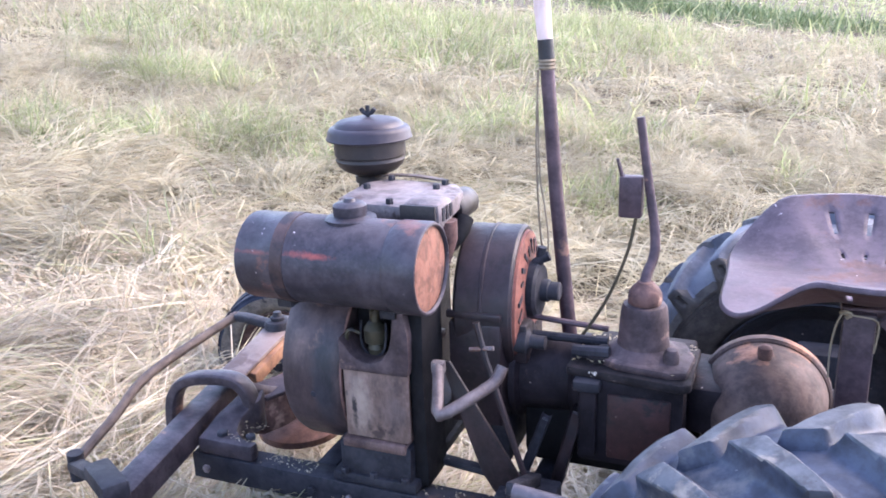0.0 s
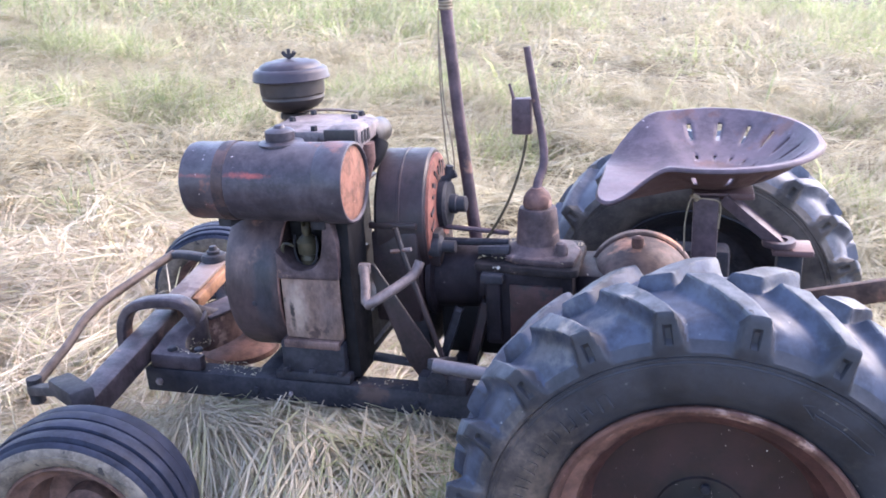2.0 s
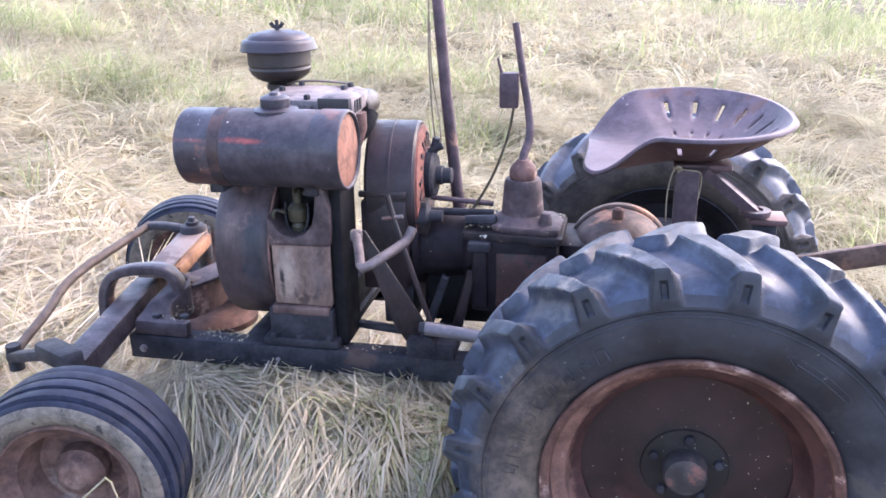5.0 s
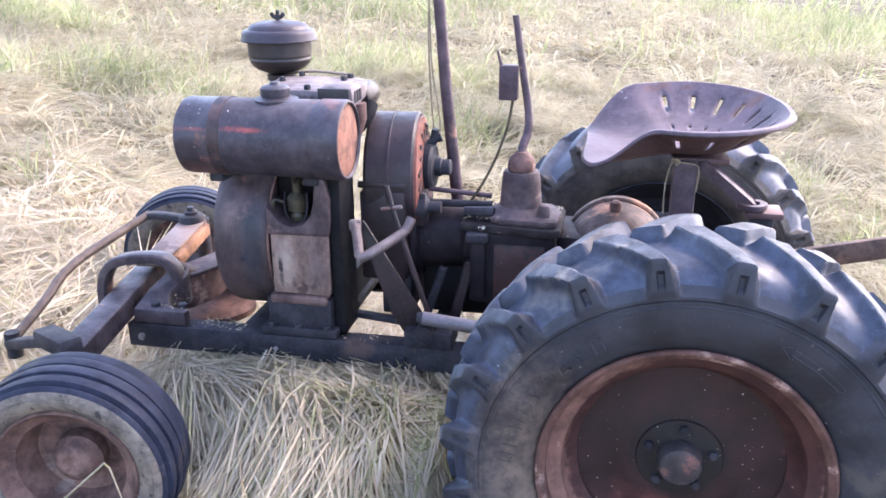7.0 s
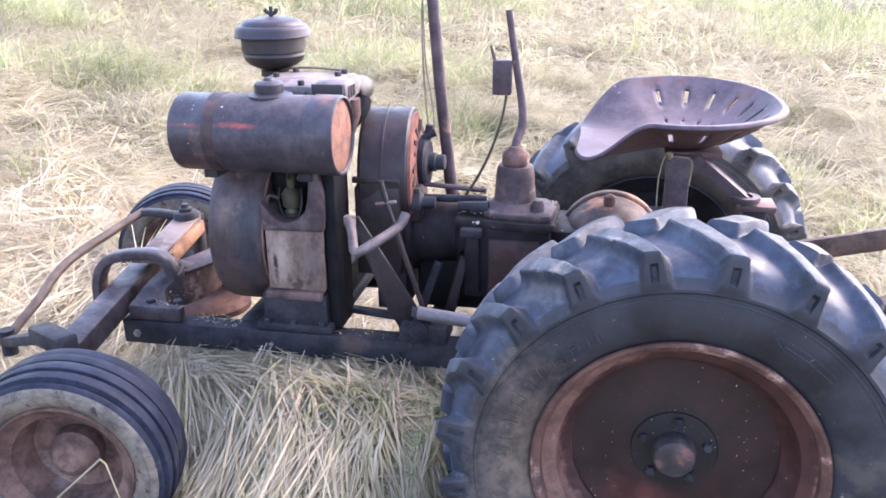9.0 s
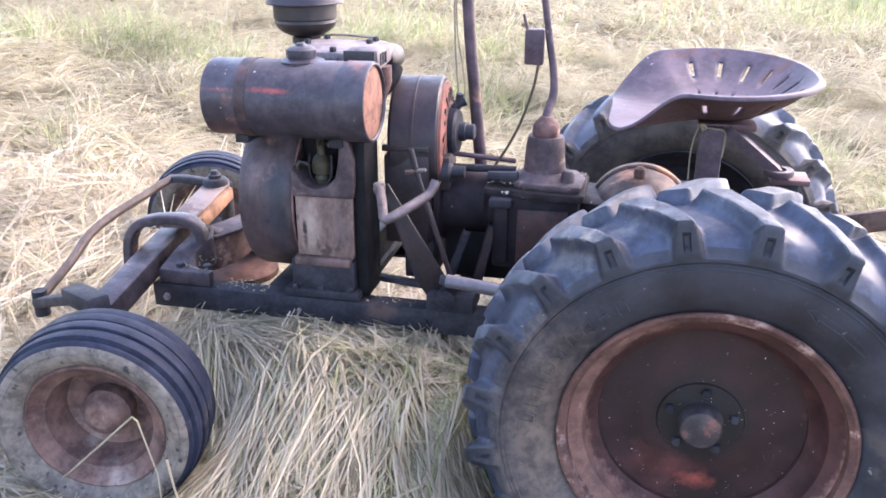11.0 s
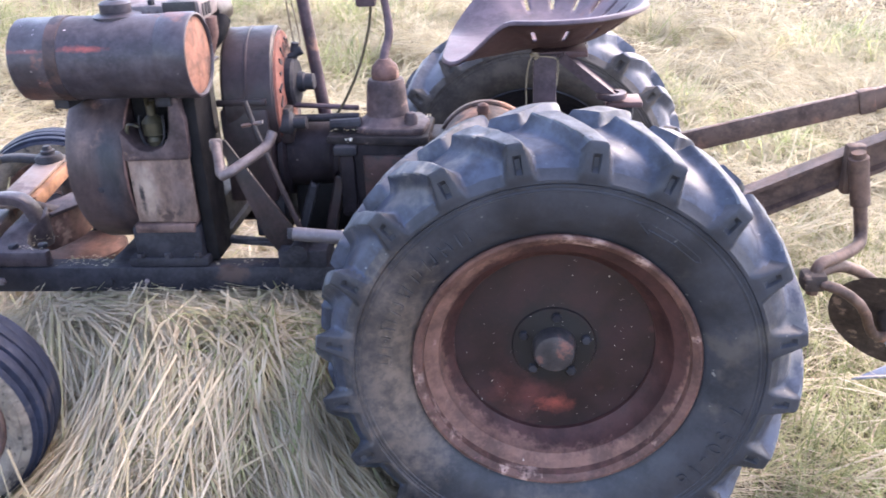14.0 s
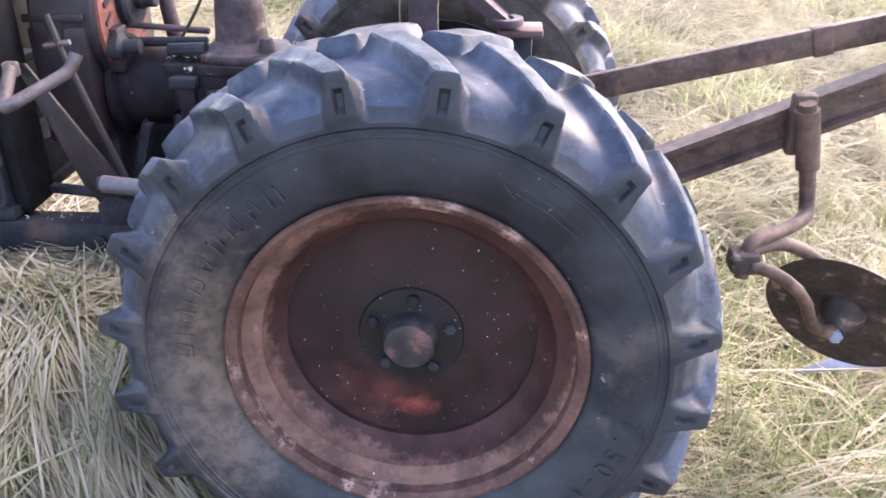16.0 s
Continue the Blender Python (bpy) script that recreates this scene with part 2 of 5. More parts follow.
DOME = surface("rust_bloomed_housing", (0.047, 0.0285, 0.0245), (0.108, 0.072, 0.062), 12, 0.75, 0.05, 0.35, 120, (0.25, 0.125, 0.08), 7.0, 0.57, grime=0.65)
LEVER = surface("brown_bar_steel", (0.033, 0.020, 0.024), (0.083, 0.054, 0.061), 18, 0.55, 0.2, 0.25, 140, (0.18, 0.1, 0.075), 12.0, 0.62, grime=0.55)
ROD = surface("pitted_rod", (0.042, 0.030, 0.026), (0.100, 0.074, 0.060), 20, 0.65, 0.2, 0.35, 120)
AXLE = surface("worn_axle_bar", (0.09, 0.063, 0.054), (0.16, 0.12, 0.106), 15, 0.55, 0.2, 0.25, 120, (0.07, 0.045, 0.04), 9.0, 0.57)
AXLE_DARK = surface("dark_axle_steel", (0.023, 0.018, 0.021), (0.070, 0.054, 0.059), 14, 0.44, 0.25, 0.35, 110, (0.17, 0.1, 0.075), 9.0, 0.6, grime=0.65)
AXLE_ORANGE = surface("orange_rusty_bar", (0.135, 0.06, 0.032), (0.25, 0.13, 0.072), 18, 0.75, 0.05, 0.35, 120, (0.12, 0.06, 0.04), 14.0, 0.58, grime=0.6)
PLOUGH = surface("ploughbeam_rust", (0.058, 0.032, 0.024), (0.129, 0.080, 0.060), 12, 0.62, 0.15, 0.35, 130, (0.16, 0.085, 0.058), 9.0, 0.6, (0.3, 0.24, 0.22), 0.76, grime=0.65)
COULTER = surface("dark_rough_disc", (0.03, 0.021, 0.018), (0.065, 0.046, 0.038), 20, 0.8, 0.05, 0.7, 70, (0.15, 0.105, 0.08), 26.0, 0.58, grime=0.6)
SHARE = surface("scoured_share_steel", (0.162, 0.171, 0.207), (0.270, 0.279, 0.324), 14, 0.5, 0.3, 0.1, 140, (0.2, 0.15, 0.12), 10.0, 0.63)
STICK = surface("pale_pink_stick", (0.5, 0.36, 0.32), (0.66, 0.5, 0.44), 12, 0.6, 0, 0.15, 120)
TAPE = surface("black_tape", (0.012, 0.011, 0.012), (0.025, 0.023, 0.023), 30, 0.5, 0, 0.3, 150)
TWINE = surface("straw_twine", (0.13, 0.1, 0.066), (0.21, 0.165, 0.115), 60, 0.9, 0, 0.3, 300)
CORD = surface("dark_cord", (0.032, 0.025, 0.013), (0.054, 0.043, 0.025), 60, 0.8, 0, 0.3, 300)
BRIGHT = surface("grey_pipe_paint", (0.077, 0.069, 0.077), (0.121, 0.110, 0.118), 14, 0.5, 0.3, 0.15, 140, (0.1, 0.06, 0.055), 12.0, 0.62)
BRASS = surface("dirty_brass", (0.03, 0.027, 0.017), (0.062, 0.053, 0.034), 20, 0.5, 0.4, 0.3, 140, (0.02, 0.018, 0.018), 30.0, 0.55)

# ---------------- mesh helpers ----------------
# the tractor stands nose down; its own axes: x to the rear, y away to its right side, z up from the ground under the rear axle
T = pose(0, 0, 0.39) @ pose(0, 0, 0, 0, -6.6, 0) @ pose(0, 0, -0.39)


def part(name, bm, material, parent, label="", m=None, sharp=0.6):
    """Links a bmesh as one mesh object under a thing or a part."""
    bmesh.ops.recalc_face_normals(bm, faces=bm.faces)
    for e in bm.edges:
        if len(e.link_faces) == 2 and e.calc_face_angle(0) > sharp:
            e.smooth = False
    for f in bm.faces:
        f.smooth = True
    me = bpy.data.meshes.new(name)
    bm.to_mesh(me)
    bm.free()
    for mm in (material if isinstance(material, (list, tuple)) else (material,)):
        me.materials.append(mm)
    ob = new(name, me)
    if parent:
        ob.parent = parent
    if m is not None:
        ob.matrix_basis = m
    if label:
        tagged(ob, label)
    return ob


def root(name, m, label, category, group=""):
    ob = new(name)
    ob.empty_display_size = 0.1
    ob.matrix_world = m
    return tagged(ob, label, category, group)


def box(x0, x1, y0, y1, z0, z1, bevel=0.004, bm=None, m=None):
    bm = bm or bmesh.new()
    r = bmesh.ops.create_cube(bm, size=1)
    vs = r["verts"]
    for v in vs:
        v.co = ((x0 + x1) / 2 + v.co.x * (x1 - x0), (y0 + y1) / 2 + v.co.y * (y1 - y0), (z0 + z1) / 2 + v.co.z * (z1 - z0))
        if m is not None:
            v.co = m @ v.co
    if bevel:
        es = list({e for v in vs for e in v.link_edges})
        bmesh.ops.bevel(bm, geom=es, offset=bevel, segments=2, profile=0.5, affect="EDGES")
    return bm


def tube(points, radius, bm=None, seg=12, smooth=0, caps=True):
    """A round bar swept along points; radius is one value or one for each point."""
    bm = bm or bmesh.new()
    pts = [Vector(p) for p in points]
    rad = list(radius) if isinstance(radius, (list, tuple)) else [radius] * len(pts)
    for _ in range(smooth):
        q, s = [pts[0]], [rad[0]]
        for i in range(len(pts) - 1):
            a, b = pts[i], pts[i + 1]
            q += [a * 0.75 + b * 0.25, a * 0.25 + b * 0.75]
            s += [rad[i] * 0.75 + rad[i + 1] * 0.25, rad[i] * 0.25 + rad[i + 1] * 0.75]
        pts, rad = q + [pts[-1]], s + [rad[-1]]
    d0 = (pts[1] - pts[0]).normalized()
    side = d0.orthogonal().normalized()
    rings = []
    for i, p in enumerate(pts):
        d = (pts[min(i + 1, len(pts) - 1)] - pts[max(i - 1, 0)]).normalized()
        side = (side - d * side.dot(d)).normalized()
        up = d.cross(side)
        rings.append([bm.verts.new(p + rad[i] * (side * math.cos(k * math.tau / seg) + up * math.sin(k * math.tau / seg))) for k in range(seg)])
    for a, b in zip(rings, rings[1:]):
        for k in range(seg):
            bm.faces.new((a[k], a[(k + 1) % seg], b[(k + 1) % seg], b[k]))
    if caps:
        bm.faces.new(rings[0][::-1])
        bm.faces.new(rings[-1])
    return bm


def lathe(profile, centre, axis="y", seg=48, bm=None, closed=False):
    """Turns (radius, along) pairs round an axis through centre."""
    bm = bm or bmesh.new()
    c = Vector(centre)
    rings = []
    for r, h in profile:
        ring = []
        for k in range(seg):
            a = k * math.tau / seg
            u, v = r * math.cos(a), r * math.sin(a)
            ring.append(bm.verts.new(c + Vector({"x": (h, u, v), "y": (u, h, v), "z": (u, v, h)}[axis])))
            if r < 1e-6:
                break
        rings.append(ring)
    pairs = list(zip(rings, rings[1:])) + ([(rings[-1], rings[0])] if closed else [])
    for a, b in pairs:
        for k in range(seg):
            q = []
            for v in (a[k % len(a)], a[(k + 1) % len(a)], b[(k + 1) % len(b)], b[k % len(b)]):
                if v not in q:
                    q.append(v)
            if len(q) > 2:
                bm.faces.new(q)
    return bm


def prism(outline, axis, lo, hi, bevel=0.003, bm=None, rise=None):
    """A flat outline, given in the two other axes, with thickness along one axis; rise slopes the top beyond one y."""
    bm = bm or bmesh.new()
    put = {"x": lambda a, b, h: (h, a, b), "y": lambda a, b, h: (a, h, b), "z": lambda a, b, h: (a, b, h)}[axis]
    low = [bm.verts.new(put(a, b, lo)) for a, b in outline]
    top = [bm.verts.new(put(a, b, hi + (max(0, b - rise[0]) * rise[1] if rise else 0))) for a, b in outline]
    n = len(outline)
    fs = [bm.faces.new(low), bm.faces.new(top)] + [bm.faces.new((low[i], low[(i + 1) % n], top[(i + 1) % n], top[i])) for i in range(n)]
    bmesh.ops.recalc_face_normals(bm, faces=fs)
    if bevel:
        bmesh.ops.bevel(bm, geom=list({e for f in fs for e in f.edges}), offset=bevel, segments=2, profile=0.5, affect="EDGES")
    return bm


def strap(points, w, h, bm=None, smooth=2):
    """A forged bar of rounded section swept along points, w deep along y and h thick."""
    bm = bm or bmesh.new()
    pts = [Vector(p) for p in points]
    for _ in range(smooth):
        q = [pts[0]]
        for a, b in zip(pts, pts[1:]):
            q += [a * 0.75 + b * 0.25, a * 0.25 + b * 0.75]
        pts = q + [pts[-1]]
    rings = []
    for i, p in enumerate(pts):
        d = (pts[min(i + 1, len(pts) - 1)] - pts[max(i - 1, 0)]).normalized()
        s = (Vector((0, 1, 0)) - d * d.y).normalized()
        u = d.cross(s)
        ring = []
        for k in range(16):
            c, n = math.cos(k * math.tau / 16), math.sin(k * math.tau / 16)
            ring.append(bm.verts.new(p + s * (w / 2 * math.copysign(abs(c) ** 0.45, c)) + u * (h / 2 * math.copysign(abs(n) ** 0.45, n))))
        rings.append(ring)
    for a, b in zip(rings, rings[1:]):
        for k in range(16):
            bm.faces.new((a[k], a[(k + 1) % 16], b[(k + 1) % 16], b[k]))
    bm.faces.new(rings[0][::-1])
    bm.faces.new(rings[-1])
    return bm


def bar(a, b, w, h, bevel=0.003, bm=None, up=(0, 0, 1)):
    """A straight bar of w across and h high from a to b."""
    a, b = Vector(a), Vector(b)
    d = (b - a).normalized()
    s = d.cross(Vector(up)).normalized()
    u = s.cross(d)
    m = Matrix((s, d, u)).transposed().to_4x4()
    m.translation = (a + b) / 2
    n = (b - a).length
    return box(-w / 2, w / 2, -n / 2, n / 2, -h / 2, h / 2, bevel, bm, m)


def bolt(x, y, z, axis="y", r=0.008, h=0.007, bm=None, sign=-1):
    """A hexagon head, its foot at the place given."""
    return lathe([(0, 0), (r, 0), (r, sign * h * 0.8), (r * 0.8, sign * h), (0, sign * h)], (x, y, z), axis, 6, bm)

# ---------------- tractor ----------------
tractor = root("tractor", T, "rusty home-built single-cylinder tractor standing in mown hay", "tractor")
YC = 0.53


def rear_tyre(seed, per):
    """Cleated tractor tyre round the y axis in one skin; the outer side looks to -y, y is 0 at the middle; per columns to each of twenty cleats."""
    rng = np.random.default_rng(seed)
    # radius and y of the casing, then of the cleat's skin above it, from the shoulder to the crown
    skin = [(0.318, -0.1085, 0.318, -0.1085), (0.321, -0.1055, 0.3225, -0.1098), (0.3245, -0.103, 0.330, -0.1092), (0.328, -0.1005, 0.336, -0.1082), (0.332, -0.0975, 0.343, -0.1068), (0.336, -0.0945, 0.350, -0.1055), (0.340, -0.091, 0.357, -0.1042),
            (0.3435, -0.0875, 0.364, -0.103), (0.3465, -0.0845, 0.3705, -0.1018), (0.349, -0.0815, 0.3735, -0.0995), (0.352, -0.077, 0.3755, -0.094), (0.3545, -0.0715, 0.378, -0.085), (0.357, -0.065, 0.3803, -0.075), (0.3592, -0.056, 0.3822, -0.063)]
    skin += [(0.3606 + 0.0044 * (1 - k / 9), y, 0.384 + 0.004 * (1 - k / 9), y) for k, y in zip(range(9, 0, -1), (-0.051, -0.041, -0.032, -0.024, -0.018, -0.0135, -0.0105, -0.0075, -0.0045))] + [(0.365, -0.0015, 0.388, -0.0015)]
    wall = [(0.2235, -0.074), (0.236, -0.088), (0.262, -0.101), (0.29, -0.106), (0.3, -0.106), (0.301, -0.1072), (0.303, -0.1072), (0.304, -0.106), (0.307, -0.106), (0.308, -0.1072), (0.31, -0.1072), (0.311, -0.1058), (0.3135, -0.1085)]
    rows = [(0.212, -0.07) * 2] + [q * 2 for q in wall] + skin
    rows = rows + [(a, -b, c, -d) for a, b, c, d in rows[::-1]]
    cr, cy, lr, ly = (np.array(v)[:, None] for v in zip(*rows))
    n = 20 * per
    u = np.arange(n)[None, :] * 360.0 / n
    reach = np.clip(np.abs(ly) / 0.102, 0, 1)

    def cleat(turn, side):
        d = (u - turn + 9) % 18 - 9
        which = np.floor((u - turn + 9) / 18).astype(int) % 20
        out = np.clip((np.abs(ly) - 0.095) / 0.012, 0, 1)
        half = 1.95 + 1.25 * (1 - reach) + 1.5 * np.clip((0.3705 - lr) / 0.052, 0, 1) * (reach >= 1) + 0.1 * np.sin(ly * 160 + which * 2.1) + rng.normal(0, 0.05, 20)[which]
        ahead, behind = np.clip((-d - half) / (5.2 - 3.2 * out), 0, 1), np.clip((d - half) / (2.6 - 1.2 * out), 0, 1)
        f = (1 - ahead) ** (3.6 - 2.0 * out) * (1 - behind) ** (2.6 - 1.2 * out)
        f = f * np.clip(1 - (ly * side + 0.0045) / 0.009, 0, 1)
        low = 1 - 0.05 * np.clip((np.abs(d) - half + 0.3) / 0.3, 0, 1) * (f > 0.9) - 0.03 * rng.uniform(0, 1, 20)[which]
        pocket = (np.abs(d + 0.1) < 0.85) & (lr > 0.334) & (lr < 0.355) & (ly * side < -0.104)
        return f * low, pocket

    f1, p1 = cleat(0, 1)
    f2, p2 = cleat(8.8, -1)
    f = np.maximum(f1, f2)
    r, y = cr + f * (lr - cr), cy + f * (ly - cy)
    y = y + 0.0065 * p1 - 0.0065 * p2
    r = np.where(r > 0.33, r + 0.0007 * np.sin(u * 0.35 + 40 * y) * np.sin(u * 0.61 + 1.3), r)
    a = np.radians(u + 8.6 - 11.5 * (1 - reach))
    co = np.stack([r * np.sin(a), y + 0 * a, r * np.cos(a)], -1).reshape(-1, 3)
    k = len(rows)
    i, j = np.meshgrid(np.arange(k), np.arange(n), indexing="ij")
    i2, j2 = (i + 1) % k, (j + 1) % n
    quads = np.stack([i * n + j, i2 * n + j, i2 * n + j2, i * n + j2], -1).reshape(-1, 4)
    top = (f[i, j] + f[i2, j] + f[i2, j2] + f[i, j2]) / 4
    tread = (r[i, j] + r[i2, j2]) / 2 > 0.331
    end = tread & (np.abs(ly[i, 0]) > 0.1005) & (top > 0.25)
    slot = np.where(end, 1, np.where(tread & (top > 0.86), 2, np.where(tread, 0, 1)))
    me = bpy.data.meshes.new("tyre")
    me.from_pydata(co.tolist(), [], quads.tolist())
    me.polygons.foreach_set("material_index", slot.ravel().astype(np.int32))
    me.polygons.foreach_set("use_smooth", np.ones(len(quads), bool))
    me.set_sharp_from_angle(angle=radians(32))
    return me


def arc_text(body, radius, start, step, y, size, bm):
    """Raised characters round a tyre wall, read clockwise."""
    for i, ch in enumerate(body):
        cu = bpy.data.curves.new("letters", "FONT")
        cu.body, cu.size, cu.extrude, cu.align_x, cu.align_y = ch, size, 0.0008, "CENTER", "CENTER"
        ob = bpy.data.objects.new("letters", cu)
        scene.collection.objects.link(ob)
        me = bpy.data.meshes.new_from_object(ob.evaluated_get(bpy.context.evaluated_depsgraph_get()))
        a = start + step * i
        me.transform(pose(radius * math.sin(radians(a)), y, radius * math.cos(radians(a)), 90, a, 0))
        bm.from_mesh(me)
        bpy.data.objects.remove(ob)
        bpy.data.curves.remove(cu)
        bpy.data.meshes.remove(me)
    return bm


def rear_wheel(x, y, side, marked, label):
    """Wheel with its outer side to -y (side 1) or +y (side -1)."""
    m = pose(x, y, 0.39, 0, 0, 0) if side == 1 else pose(x, y, 0.39, 0, 0, 180)
    disc = lathe([(0, -0.012), (0.07, -0.011), (0.1, -0.008), (0.15, -0.006), (0.168, -0.008), (0.168, 0.004), (0.0, 0.004)], (0, 0, 0), "y", 64)
    wheel = part("rear_wheel", disc, DISC_RED if marked else BLACK_OIL, tractor, label, m)
    me = rear_tyre(3, 45) if marked else rear_tyre(4, 22)
    for mm in [RUBBER, WALL, RUBBER_WORN_SHEEN] if marked else [RUBBER_DUSTY, WALL_FAR, RUBBER_DUSTY]:
        me.materials.append(mm)
    tyre = new("tyre", me)
    tyre.parent = wheel
    tagged(tyre, "cleated black tractor tyre with dusty wall" if marked else "dusty grey cleated tractor tyre")
    rim = lathe([(0.2225, -0.0855), (0.2245, -0.083), (0.224, -0.076), (0.214, -0.072), (0.212, -0.06), (0.19, -0.05), (0.187, -0.03), (0.166, -0.012), (0.166, 0.02), (0.2, 0.05), (0.212, 0.07), (0.222, 0.084),
                 (0.219, 0.086), (0.209, 0.072), (0.196, 0.047), (0.163, 0.016), (0.163, -0.016), (0.18, -0.034), (0.1855, -0.054), (0.2, -0.063), (0.2075, -0.0655), (0.2095, -0.079), (0.2185, -0.0855)], (0, 0, 0), "y", 96, closed=True)
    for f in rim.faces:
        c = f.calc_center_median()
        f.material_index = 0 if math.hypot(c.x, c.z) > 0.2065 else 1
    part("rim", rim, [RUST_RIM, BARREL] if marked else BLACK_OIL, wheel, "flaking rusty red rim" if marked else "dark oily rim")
    part("hub_flange", lathe([(0.069, -0.0105), (0.067, -0.0145), (0.054, -0.0155), (0.03, -0.018)], (0, 0, 0), "y", 40), DISC_RED, wheel)
    hub = lathe([(0.036, -0.014), (0.035, -0.024), (0.034, -0.038), (0.031, -0.044), (0.024, -0.046), (0, -0.046)], (0, 0, 0), "y", 40)
    part("hub_cap", hub, HUB, wheel, "greasy grey hub cap with rusty rim")
    for k in range(5):
        a = radians(4 + 72 * k)
        part("wheel_nut", bolt(0.053 * math.sin(a), -0.0155, 0.053 * math.cos(a), "y", 0.0082, 0.008), BLACK_OIL, wheel)
    axle = tube([(0, 0.0, 0), (0, 0.3, 0)], 0.035, seg=20)
    part("axle_shaft", axle, BLACK_OIL, wheel)
    if marked:
        part("size_marking", arc_text("7.50-16", 0.281, 103, 5.1, -0.1065, 0.036, bmesh.new()), WALL, wheel, "raised tyre size lettering")
        bm = bmesh.new()
        rng = random.Random(5)
        for k in range(9):
            for j, (dr, w, hh) in enumerate(((0, 0.003, 0.024), (0, 0.003, 0.024 - 0.008 * (k % 2)), (0.01 * (k % 3 - 1), 0.012, 0.003))):
                a = radians(-85 + 6.8 * k + (-1.5 if j == 0 else 1.5 if j == 1 else 0) + rng.uniform(-0.4, 0.4))
                mm = pose(0.268 * math.sin(a), -0.1022, 0.268 * math.cos(a), 0, math.degrees(a) + rng.uniform(-9, 9), 0)
                box(-w / 2, w / 2, -0.0024, 0.0005, -hh / 2 + dr, hh / 2 + dr, 0, bm, mm)
        arrow = [(-0.052, 0.0), (-0.03, 0.012), (-0.034, 0.0045), (0.05, 0.0045), (0.058, 0.0), (0.05, -0.0045), (-0.034, -0.0045), (-0.03, -0.012), (-0.052, 0.0)]
        lines = bmesh.new()
        for (a0, r0), (a1, r1) in zip(arrow, arrow[1:]):
            pts = []
            for q in (0, 0.5, 1):
                al, rr = radians(35) + (a0 + (a1 - a0) * q) / 0.275, 0.275 + r0 + (r1 - r0) * q
                pts.append((rr * math.sin(al), -0.1035, rr * math.cos(al)))
            tube(pts, 0.0012, lines, seg=6)
        part("turning_arrow", lines, WALL, wheel, "raised turning arrow on the tyre wall")
        part("maker_marking", bm, WALL, wheel, "raised marking bars on the tyre wall")
    return wheel


near_rear = rear_wheel(0, 0.0855, 1, True, "rear wheel with oily dark red disc")
far_rear = rear_wheel(-0.02, 1.0, -1, False, "rear wheel on the off side, dusty")


def front_wheel(m, parent, label):
    """Small ribbed wheel; outer side to -y, y 0 in its middle."""
    disc = lathe([(0, 0.018), (0.03, 0.018), (0.034, 0.022), (0.06, 0.026), (0.078, 0.02), (0.0855, 0.022), (0.0855, 0.03), (0, 0.03)], (0, 0, 0), "y", 48)
    wheel = part("front_wheel", disc, FRONT_RIM, parent, label, m)
    prof = [(0.1235, -0.05), (0.129, -0.058), (0.138, -0.0645), (0.147, -0.0685), (0.1535, -0.0695), (0.1548, -0.0683), (0.1562, -0.0695), (0.163, -0.0688), (0.169, -0.0662), (0.1735, -0.062), (0.1755, -0.0575), (0.1715, -0.0555), (0.1715, -0.0535)]
    for y in (-0.039, -0.013, 0.013, 0.039):
        r = 0.1868 - abs(y) * 0.13
        prof += [(r - 0.0035, y - 0.0115), (r - 0.0008, y - 0.0105), (r, y - 0.007), (r, y + 0.007), (r - 0.0008, y + 0.0105), (r - 0.0035, y + 0.0115), (r - 0.008, y + 0.0122), (r - 0.008, y + 0.0138)]
    prof += [(0.1755, 0.0575), (0.169, 0.064), (0.145, 0.064), (0.131, 0.058), (0.1235, 0.05), (0.117, 0.046), (0.117, -0.046)]
    bm = lathe(prof, (0, 0, 0), "y", 96, closed=True)
    for f in bm.faces:
        c = f.calc_center_median()
        f.material_index = 1 if c.y < -0.0655 or math.hypot(c.x, c.z) < 0.16 else 0
    part("tyre", bm, [RUBBER_TREAD, RUBBER_OLD], wheel, "faded ribbed front tyre with cracked wall")
    rim = lathe([(0.1233, -0.055), (0.1254, -0.052), (0.1191, -0.046), (0.1139, -0.036), (0.1003, -0.03), (0.0950, -0.01), (0.0875, 0.012), (0.0857, 0.03), (0.0993, 0.036), (0.1149, 0.046), (0.1233, 0.052),
                 (0.1212, 0.055), (0.1097, 0.046), (0.0940, 0.04), (0.0826, 0.034), (0.0826, 0.02), (0.0909, -0.008), (0.0961, -0.034), (0.1097, -0.041), (0.1149, -0.05), (0.1202, -0.056)], (0, 0, 0), "y", 72, closed=True)
    part("rim", rim, FRONT_RIM, wheel, "chalky rusted front rim")
    part("hub_cap", lathe([(0.046, 0.021), (0.045, -0.004), (0.038, -0.011), (0.035, -0.02), (0.029, -0.026), (0.019, -0.028), (0.015, -0.026), (0, -0.026)], (0, 0, 0), "y", 32), FRONT_RIM, wheel, "rusted front hub cap")
    part("stub_axle", tube([(0, 0.0, 0), (0, 0.12, 0)], 0.018, seg=16), BLACK_OIL, wheel)
    return wheel


TI = T.inverted()
near_front = front_wheel(TI @ pose(-1.006, -0.02, 0.205, 0, 0, 10), tractor, "steered front wheel with cracked grey tyre")
far_front = front_wheel(TI @ pose(-1.31, 1.0, 0.168, 0, 0, 198), tractor, "front wheel on the off side")

